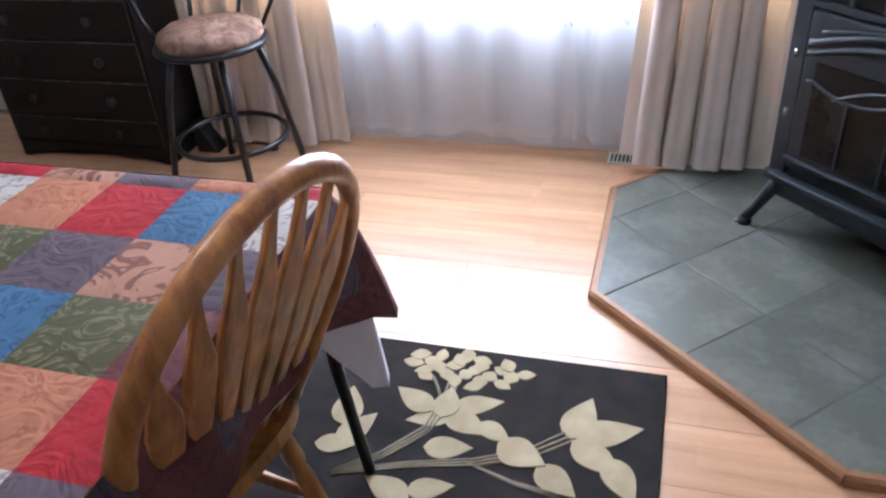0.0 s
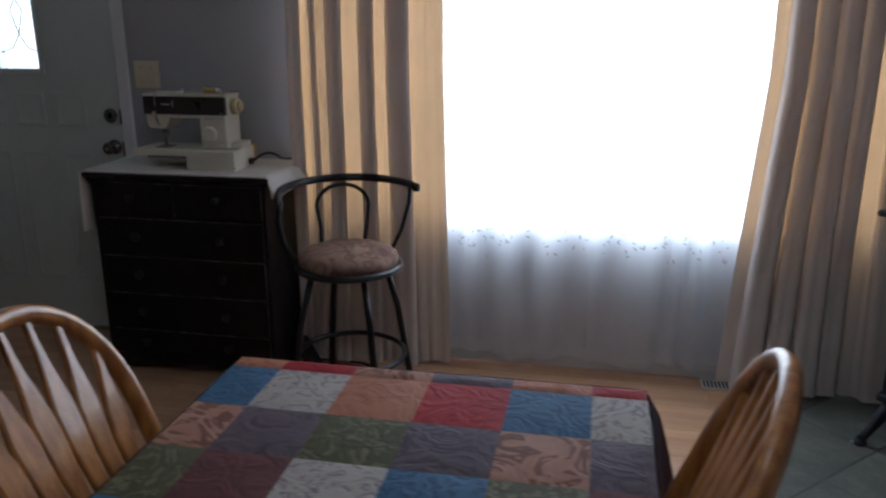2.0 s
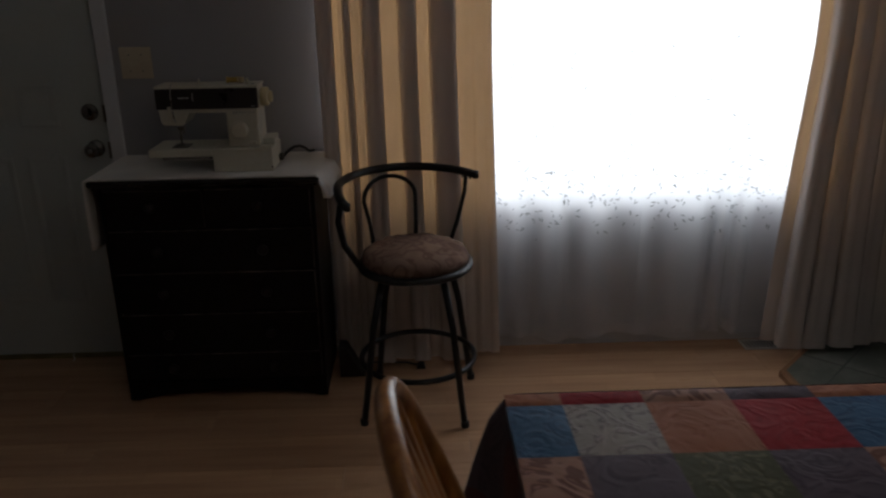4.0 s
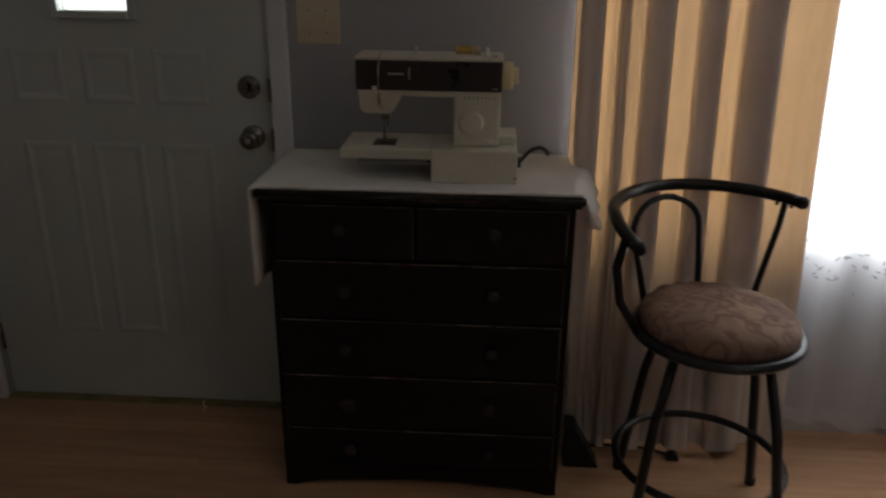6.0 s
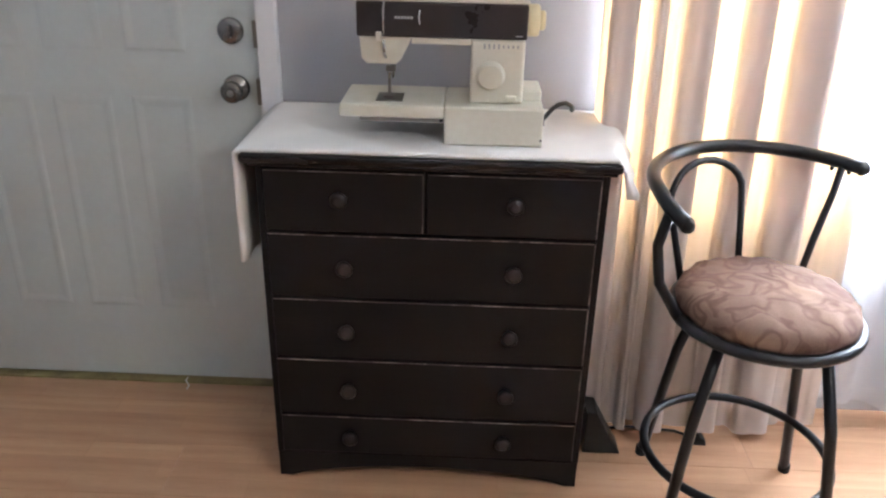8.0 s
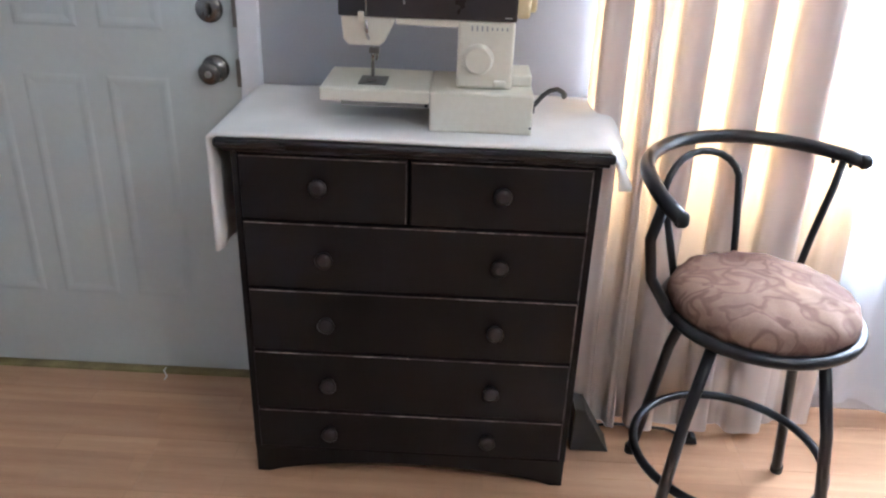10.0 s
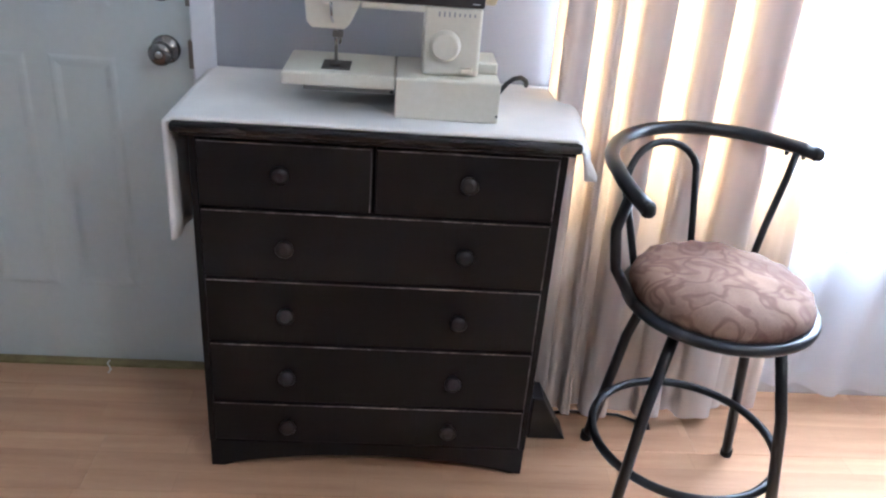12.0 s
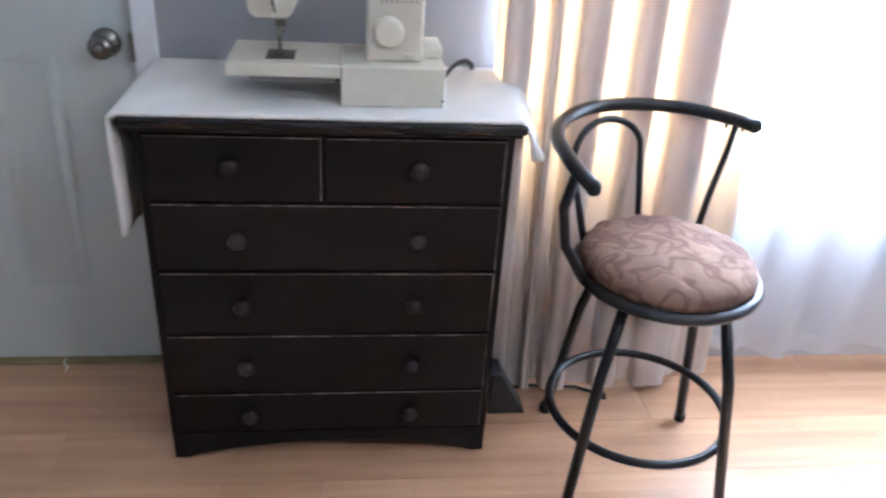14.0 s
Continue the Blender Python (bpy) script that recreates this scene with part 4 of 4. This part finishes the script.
def stove_box(u0, u1, v0, v1, z0, z1, bevel=0.004):
    bm = box(bmesh.new(), u0, u1, v0, v1, z0, z1, bevel)
    for q in bm.verts:
        q.co = sv(*q.co)
    return bm


def stove():
    s = thing("wood_stove", sv(0.31, 0.25, 0.031), "black cast iron stove with arched door on hearth", "stove")
    W, D = 0.71, 0.48
    part("body", stove_box(0, W, 0.012, D, 0.205, 0.828, 0.006), M_STOVE, s)
    part("base_moulding", stove_box(-0.018, W + 0.018, -0.016, D, 0.196, 0.228, 0.008), M_STOVE, s)
    part("base_apron", stove_box(0.02, W - 0.02, -0.006, 0.012, 0.150, 0.198, 0.005), M_STOVE, s)
    for u in (0.0, W - 0.045):
        part("corner_post", stove_box(u - 0.006, u + 0.051, -0.006, 0.03, 0.229, 0.80, 0.006), M_STOVE, s)
    part("cornice", stove_box(-0.04, W + 0.04, -0.035, D, 0.829, 0.845, 0.006), M_STOVE, s)
    top = part("top_plate", stove_box(-0.09, W + 0.09, -0.06, D + 0.02, 0.8455, 0.866, 0.008), M_STOVE, s)
    part("raised_lid", stove_box(0.06, W - 0.06, 0.10, D - 0.03, 0.8665, 0.886, 0.010), M_STOVE, top)
    for sg, u in ((1, 0.0), (-1, W)):
        part("top_bracket", prism([(0, 0), (-0.07, 0.0), (-0.05, -0.012), (-0.025, -0.04), (-0.008, -0.085), (0, -0.09)], 0.02, lambda a, b, w, u=u, sg=sg: sv(u + a * sg, 0.0 + w, 0.829 + b)), M_STOVE, s)
    part("louvre_recess", stove_box(0.06, W - 0.06, 0.004, 0.011, 0.765, 0.805, 0.0), M_STOVEGLASS, s)
    for i in range(7):
        u = 0.06 + i * (W - 0.12) / 6
        part("louvre_bar", stove_box(u - 0.007, u + 0.007, -0.004, 0.012, 0.762, 0.808, 0.002), M_STOVE, s)
    part("louvre_rail", stove_box(0.05, W - 0.05, -0.010, 0.012, 0.742, 0.761, 0.004), M_STOVE, s)
    dr = part("door", stove_box(0.055, W - 0.055, -0.012, 0.011, 0.262, 0.735, 0.005), M_STOVE, s)
    part("door_glass", stove_box(0.10, W - 0.10, -0.016, -0.0125, 0.315, 0.60, 0.0), M_STOVEGLASS, dr, "sooty dark door glass")

    def arc(u0, u1, z, rise, r, steps=16):
        pts = [sv(u0 - 0.02, -0.018, z - 0.004), sv(u0, -0.018, z)]
        for k in range(1, steps):
            q = k / steps
            pts.append(sv(u0 + (u1 - u0) * q, -0.018, z + rise * math.sin(math.pi * q)))
        return tubing(pts + [sv(u1, -0.018, z), sv(u1 + 0.02, -0.018, z - 0.004)], r, 8)
    part("arch_moulding", arc(0.09, W - 0.09, 0.655, 0.060, 0.010), M_STOVE, dr)
    part("arch_moulding", arc(0.09, W - 0.09, 0.625, 0.058, 0.009), M_STOVE, dr)
    part("arch_moulding", arc(0.12, W - 0.12, 0.690, 0.035, 0.005), M_STOVE, dr)
    for u0, u1, z, rise in ((0.10, W / 2, 0.545, -0.03), (W / 2, W - 0.10, 0.545, -0.03), (0.19, W - 0.19, 0.52, 0.055)):
        part("grille_scroll", arc(u0, u1, z, rise, 0.006, 12), M_STOVE, dr)
    for u in (0.22, W / 2, W - 0.22):
        part("grille_bar", stove_box(u - 0.005, u + 0.005, -0.022, -0.0165, 0.315, 0.52, 0.001), M_STOVE, dr)
    part("door_ledge", stove_box(0.05, W - 0.05, -0.030, -0.0125, 0.285, 0.302, 0.005), M_STOVE, dr)
    for z in (0.432, 0.612):
        part("hinge_pin", tubing([sv(0.03, -0.018, z - 0.012), sv(0.03, -0.018, z + 0.012)], 0.006, 8), M_STEEL, dr, "bright steel hinge pin")
    part("ash_lip", stove_box(0.03, W - 0.03, -0.055, -0.017, 0.232, 0.246, 0.005), M_STOVE, s)
    for u, v, du, dv in ((0.03, 0.03, -0.060, -0.075), (W - 0.03, 0.03, 0.060, -0.075), (0.03, D - 0.05, -0.06, 0.03), (W - 0.03, D - 0.05, 0.06, 0.03)):
        pts = [sv(u, v, 0.205), sv(u + du * 0.35, v + dv * 0.35, 0.15), sv(u + du * 0.75, v + dv * 0.75, 0.085), sv(u + du, v + dv, 0.05)]
        leg = part("leg", tubing(pts, [0.028, 0.022, 0.016, 0.017], 10), M_STOVE, s)
        part("foot", lathe([(0.022, 0.0), (0.024, 0.010), (0.016, 0.022)], sv(u + du, v + dv, 0.0305), "z", 14), M_STOVE, leg)
        part("levelling_bolt", lathe([(0.007, 0.0), (0.007, 0.012)], sv(u + du * 1.26, v + dv * 1.26, 0.0305), "z", 8), M_STEEL, leg)
    part("ash_pan", stove_box(0.14, W - 0.14, 0.05, D - 0.05, 0.11, 0.205, 0.004), M_STOVE, s)
    part("flue_pipe", lathe([(0.05, 0.0), (0.05, 0.10)], sv(W / 2, D - 0.02, 0.5), "z", 16), M_STOVE, s)
    return s


stove()


# ---------- rug ----------
rug = thing("rug", (3.03, 0.6, 0), "charcoal rug with beige flowers under the table", "rug")
part("rug_base", boxes((2.395, 3.602, -0.60, 1.802, 0.001, 0.0115), bevel=0.003), M_RUG, rug)


def leaf(x, y, length, width, deg, tip=0.7):
    pts = []
    n = 9
    for side in (1, -1):
        for i in range(n):
            q = i / n if side == 1 else 1 - i / n
            w = width * math.sin(math.pi * q ** tip) * 0.5 * side
            a = radians(deg)
            px, py = (q - 0.5) * length, w
            pts.append((x + px * math.cos(a) - py * math.sin(a), y + px * math.sin(a) + py * math.cos(a)))
    return [p for i, p in enumerate(pts) if i == 0 or (Vector(p) - Vector(pts[i - 1])).length > 1e-4]


petal_count = [0]


def motif(x, y, length, width, deg, tip=0.7, material=None):
    petal_count[0] += 1
    part("woven_petal", prism(leaf(x, y, length, width, deg, tip), 0.0012 + 0.00035 * (petal_count[0] % 9), flat_xy(0.0112)), material or M_RUGMOTIF, rug)


def stem(pts, w):
    """A woven stem: three thin strands that fan apart towards the flower."""
    for k in (-1, 0, 1):
        fan = [(x + k * w * 0.9 * (0.5 + q / len(pts)), y - k * w * 0.9 * (0.5 + q / len(pts)), 0.0112) for q, (x, y) in enumerate(pts)]
        part("woven_stem", tubing(fan, w * 0.42, 6), M_RUGSTEM, rug)


def spray(x, y, seed):
    """A head of small round florets over a stem."""
    r = random.Random(seed)
    for k in range(24):
        a, d = k * 2.4, math.sqrt((k + 0.5) / 24)
        motif(x + math.cos(a) * d * 0.17, y + math.sin(a) * d * 0.062, r.uniform(0.045, 0.062), r.uniform(0.032, 0.042), r.uniform(0, 180), 1.0)


for dx, dy in ((-0.012, 0.028), (-0.06, -1.03), (-0.63, -0.53)):
    spray(3.10 + dx, 1.69 + dy, 3)
    motif(3.00 + dx, 1.555 + dy, 0.13, 0.07, 150)
    motif(3.085 + dx, 1.56 + dy, 0.11, 0.07, 90)
    motif(3.165 + dx, 1.57 + dy, 0.13, 0.065, 20)
    motif(3.055 + dx, 1.50 + dy, 0.12, 0.06, 200)
    motif(3.15 + dx, 1.50 + dy, 0.13, 0.075, -25)
    motif(3.225 + dx, 1.485 + dy, 0.10, 0.055, -30)
    motif(3.42 + dx, 1.575 + dy, 0.15, 0.085, 75)
    motif(3.49 + dx, 1.54 + dy, 0.17, 0.085, 20)
    motif(3.47 + dx, 1.455 + dy, 0.15, 0.08, -35)
    motif(3.53 + dx, 1.40 + dy, 0.14, 0.075, -60)
    motif(3.30 + dx, 1.43 + dy, 0.13, 0.09, -20)
    motif(3.39 + dx, 1.37 + dy, 0.12, 0.075, -35)
    motif(3.127 + dx, 1.415 + dy, 0.12, 0.07, 10)
    motif(3.02 + dx, 1.27 + dy, 0.13, 0.07, 160)
    motif(3.12 + dx, 1.29 + dy, 0.11, 0.06, 20)
    motif(2.84 + dx, 1.50 + dy, 0.14, 0.08, 100)
    motif(2.89 + dx, 1.43 + dy, 0.13, 0.07, 60)
    motif(2.86 + dx, 1.37 + dy, 0.11, 0.06, 10)
    stem([(2.88 + dx, 1.28 + dy), (2.98 + dx, 1.36 + dy), (3.06 + dx, 1.46 + dy), (3.08 + dx, 1.56 + dy), (3.08 + dx, 1.66 + dy)], 0.010)
    stem([(3.08 + dx, 1.54 + dy), (3.045 + dx, 1.61 + dy), (3.02 + dx, 1.65 + dy)], 0.006)
    stem([(2.90 + dx, 1.29 + dy), (3.05 + dx, 1.345 + dy), (3.20 + dx, 1.385 + dy), (3.32 + dx, 1.44 + dy), (3.40 + dx, 1.51 + dy)], 0.009)
    stem([(3.18 + dx, 1.38 + dy), (3.30 + dx, 1.345 + dy), (3.40 + dx, 1.33 + dy)], 0.006)


# ---------- dining table, cloth and chairs ----------
TX0, TX1, TY0, TY1, TZ = 2.103, 2.973, 0.087, 1.348, 0.752
table = thing("dining_table", ((TX0 + TX1) / 2, (TY0 + TY1) / 2, 0.0125), "dining table with black metal legs under a patchwork cloth", "table")
part("tabletop", boxes((TX0 + 0.006, TX1 - 0.006, TY0 + 0.006, TY1 - 0.006, TZ - 0.03, TZ - 0.003), bevel=0.006), M_OAK, table)
for x, y, sx, sy in ((TX1 - 0.05, TY1 - 0.06, 1, 1), (TX0 + 0.05, TY1 - 0.06, -1, 1), (TX1 - 0.05, TY0 + 0.06, 1, -1), (TX0 + 0.05, TY0 + 0.06, -1, -1)):
    part("leg", tubing([(x, y, TZ - 0.031), (x + sx * 0.012, y + sy * 0.02, 0.35), (x + sx * 0.032, y + sy * 0.05, 0.0125 if sx > 0 else 0.0)], 0.0135, 12), M_BLACKTUBE, table)
part("apron", boxes((TX0 + 0.08, TX1 - 0.08, TY1 - 0.10, TY1 - 0.08, TZ - 0.08, TZ - 0.031), (TX0 + 0.08, TX1 - 0.08, TY0 + 0.08, TY0 + 0.10, TZ - 0.08, TZ - 0.031)), M_BLACKTUBE, table)

cloth = thing("tablecloth", ((TX0 + TX1) / 2, (TY0 + TY1) / 2, TZ), "patchwork tablecloth of coloured brocade squares on the table", "tablecloth")
COLS = [2.106, 2.214, 2.372, 2.538, 2.704, 2.863, 2.970]
ROWS_Y = [1.345, 1.300, 1.130, 0.971, 0.812, 0.653, 0.494, 0.335, 0.176, 0.090]
PATCHES = [
    ("orange", "red", "peach", "purple", "orange", "red"),
    ("blue", "white", "orange", "red", "blue", "white"),
    ("peach", "purple", "green", "purple", "peach", "purple"),
    ("green", "brown", "white", "blue", "green", "brown"),
    ("blue", "white", "red", "purple", "orange", "red"),
    ("purple", "peach", "orange", "green", "white", "purple"),
    ("red", "green", "orange", "peach", "purple", "green"),
    ("blue", "white", "red", "white", "brown", "peach"),
    ("orange", "purple", "green", "blue", "red", "purple"),
]


def patch(x0, x1, y0, y1, colour, seed):
    """One quilted square: seams low, middle puffed and puckered."""
    bm = bmesh.new()
    n = 6
    grid = []
    for j in range(n + 1):
        row = []
        for i in range(n + 1):
            u, v = i / n, j / n
            puff = (math.sin(math.pi * u) * math.sin(math.pi * v)) ** 0.5 if 0 < i < n and 0 < j < n else 0
            row.append(bm.verts.new((x0 + (x1 - x0) * u, y0 + (y1 - y0) * v, TZ + 0.001 + puff * (0.0042 + 0.0026 * noise.noise(Vector((u * 4 + seed, v * 4, seed)))))))
        grid.append(row)
    for A, B in zip(grid, grid[1:]):
        for i in range(n):
            bm.faces.new((A[i], A[i + 1], B[i + 1], B[i])).smooth = True
    return part("patch", bm, M_PATCH[colour], cloth)


k = 0
for r in range(len(ROWS_Y) - 1):
    for c in range(6):
        k += 1
        patch(COLS[c], COLS[c + 1], ROWS_Y[r + 1], ROWS_Y[r], PATCHES[r][c], k)


def skirt(drop, inset, lift, mats, name, low, flare, wide=1.0):
    """The hanging sides of the cloth, waved, with longer flared corners."""
    pts = []
    rad = 0.03
    corners = ((TX1 - rad, TY1 - rad, 0), (TX0 + rad, TY1 - rad, 90), (TX0 + rad, TY0 + rad, 180), (TX1 - rad, TY0 + rad, 270))
    for ci, (cx, cy, a0) in enumerate(corners):
        for q in range(5):
            a = radians(a0 + 90 * q / 4)
            pts.append((Vector((cx + (rad - inset) * math.cos(a), cy + (rad - inset) * math.sin(a), 0)), Vector((math.cos(a), math.sin(a), 0)), math.sin(math.pi * q / 4) * 0.5 + 0.5))
        nx, ny, na = corners[(ci + 1) % 4]
        a = radians(a0 + 90)
        A = Vector((cx + (rad - inset) * math.cos(a), cy + (rad - inset) * math.sin(a), 0))
        B = Vector((nx + (rad - inset) * math.cos(a), ny + (rad - inset) * math.sin(a), 0))
        steps = max(4, int((B - A).length / 0.038))
        for q in range(1, steps):
            f = q / steps
            cw = max(0, 1 - min(f, 1 - f) * (B - A).length / 0.13) * 0.5
            pts.append((A + (B - A) * f, Vector((math.cos(a), math.sin(a), 0)), cw))
    bm = bmesh.new()
    rows = 9
    grid = []
    for r in range(rows + 1):
        t = r / rows
        ring = []
        for i, (p, nrm, cw) in enumerate(pts):
            wave = math.sin(i * 0.95) * 0.010 * t
            out = 0.012 * min(1, t * 5) + wave + flare * cw * t
            dz = drop * t + low * min(1, cw * wide) * t * t
            ring.append(bm.verts.new(p + nrm * out + Vector((0, 0, TZ + lift - (0.0 if r == 0 else dz)))))
        grid.append(ring)
    n = len(pts)
    for r, (A, B) in enumerate(zip(grid, grid[1:])):
        for i in range(n):
            f = bm.faces.new((A[i], A[(i + 1) % n], B[(i + 1) % n], B[i]))
            f.smooth = True
            if len(mats) > 1:
                f.material_index = 0 if r >= rows - 2 else 1 + (i // 4 + (1 if r > 4 else 0) * 2) % (len(mats) - 1)
    return part(name, bm, mats, cloth)


skirt(0.215, 0.0, 0.0012, [M_PATCH["brown"], M_PATCH["brown"], M_PATCH["purple"], M_PATCH["brown"], M_PATCH["purple"]], "skirt", 0.10, 0.09)
skirt(0.225, 0.010, -0.003, [M_LINING], "lining", 0.25, 0.06, 1.8)["label"] = "white lining under the hem"


def windsor_chair():
    """Bow-back chair with flat arrow spindles; its back stands towards +x."""
    c = thing("dining_chair", (0, 0, 0), "honey oak bow-back dining chair with arrow spindles, at table", "chair", "chairs at the table")
    seat = []
    for i in range(40):
        a = 2 * math.pi * i / 40
        ca, sa = math.cos(a), math.sin(a)
        e = 0.55
        seat.append((0.205 * math.copysign(abs(ca) ** e, ca), 0.215 * math.copysign(abs(sa) ** e, sa)))
    part("seat", prism(seat, 0.036, flat_xy(0.425), bevel=0.010), M_OAK, c)
    lean = 0.387

    def back(s, z, off=0.0):
        return Vector((0.165 + lean * (z - 0.46) + off, s, z))
    bow = [back(-0.175, 0.455), back(-0.205, 0.55), back(-0.235, 0.66), back(-0.243, 0.75)]
    for q in range(1, 20):
        a = math.pi - math.pi * q / 20
        bow.append(back(0.243 * math.cos(a) * (1 + 0.0), 0.75 + 0.252 * math.sin(a) ** 0.92))
    bow += [back(0.243, 0.75), back(0.235, 0.66), back(0.205, 0.55), back(0.175, 0.455)]
    part("bow", tubing(bow, 0.0195, 12, flat=0.8), M_OAK, c)
    for i in range(7):
        f = (i - 3) / 3
        s0, s1 = f * 0.125, f * 0.205
        ztop = 0.75 + 0.252 * math.sqrt(max(0.0, 1 - (s1 / 0.25) ** 2)) ** 0.92 - 0.004
        rows = [(0.0, 0.009), (0.18, 0.012), (0.45, 0.022), (0.62, 0.030), (0.70, 0.030), (0.84, 0.013), (0.92, 0.008), (1.0, 0.006)]
        bm = bmesh.new()
        loops = []
        for q, w in rows:
            z = 0.458 + (ztop - 0.458) * q
            s = s0 + (s1 - s0) * q
            bulge = 0.012 * math.sin(math.pi * q)
            loops.append([bm.verts.new(back(s + a * w, z, b * 0.006 + bulge)) for a, b in ((-1, -0.4), (-0.8, -1), (0.8, -1), (1, -0.4), (1, 0.4), (0.8, 1), (-0.8, 1), (-1, 0.4))])
        for A, B in zip(loops, loops[1:]):
            for k2 in range(8):
                bm.faces.new((A[k2], A[(k2 + 1) % 8], B[(k2 + 1) % 8], B[k2]))
        bm.faces.new(loops[0][::-1])
        bm.faces.new(loops[-1])
        part("spindle", bm, M_OAK, c)
    feet = []
    for sx, sy in ((1, 1), (1, -1), (-1, 1), (-1, -1)):
        a, b = Vector((0.13 * sx, 0.14 * sy, 0.426)), Vector((0.20 * sx, 0.19 * sy, 0.0125))
        feet.append((a, b))
        pts = [a + (b - a) * q for q in (0, 0.15, 0.3, 0.36, 0.42, 0.7, 0.78, 1.0)]
        part("leg", tubing(pts, [0.013, 0.017, 0.021, 0.015, 0.020, 0.018, 0.013, 0.011], 12), M_OAK, c)

    def mid(i, q):
        return feet[i][0] + (feet[i][1] - feet[i][0]) * q
    for i, j in ((0, 2), (1, 3)):
        p, q = mid(i, 0.58), mid(j, 0.58)
        part("stretcher", tubing([p, (p + q) / 2, q], [0.009, 0.014, 0.009], 10), M_OAK, c)
    p, q = (mid(0, 0.58) + mid(2, 0.58)) / 2, (mid(1, 0.58) + mid(3, 0.58)) / 2
    part("stretcher", tubing([p, (p + q) / 2, q], [0.009, 0.014, 0.009], 10), M_OAK, c)
    return c


chair = windsor_chair()
chair.matrix_basis = pose(2.751, 0.975, 0, 0, 0, -10)
copy_thing(chair, pose(2.274, 0.931, -0.0125, 0, 0, 186))


# ---------- floor boards ----------
rb = random.Random(21)
cache = {}
y = Y0
row = 0
while y < WALL_Y + 0.02:
    x = X0 - rb.uniform(0.0, 1.1)
    while x < X1:
        a, b = max(x, X0), min(x + 1.285, X1)
        y1 = min(y + 0.193, WALL_Y + 0.015)
        if b - a > 0.05 and y1 - y > 0.02:
            key = (round(b - a, 3), round(y1 - y, 3))
            if key not in cache:
                me = bpy.data.meshes.new("board")
                bm = box(bmesh.new(), 0.0003, key[0] - 0.0003, 0.0003, key[1] - 0.0003, -0.0115, 0.0, 0.0008, 1)
                bmesh.ops.recalc_face_normals(bm, faces=bm.faces)
                bm.to_mesh(me)
                bm.free()
                me.materials.append(M_FLOOR)
                cache[key] = me
            bd = new("board", cache[key])
            bd.parent = floor
            bd.location = (a, y, 0)
        x += 1.285
    y += 0.193
    row += 1
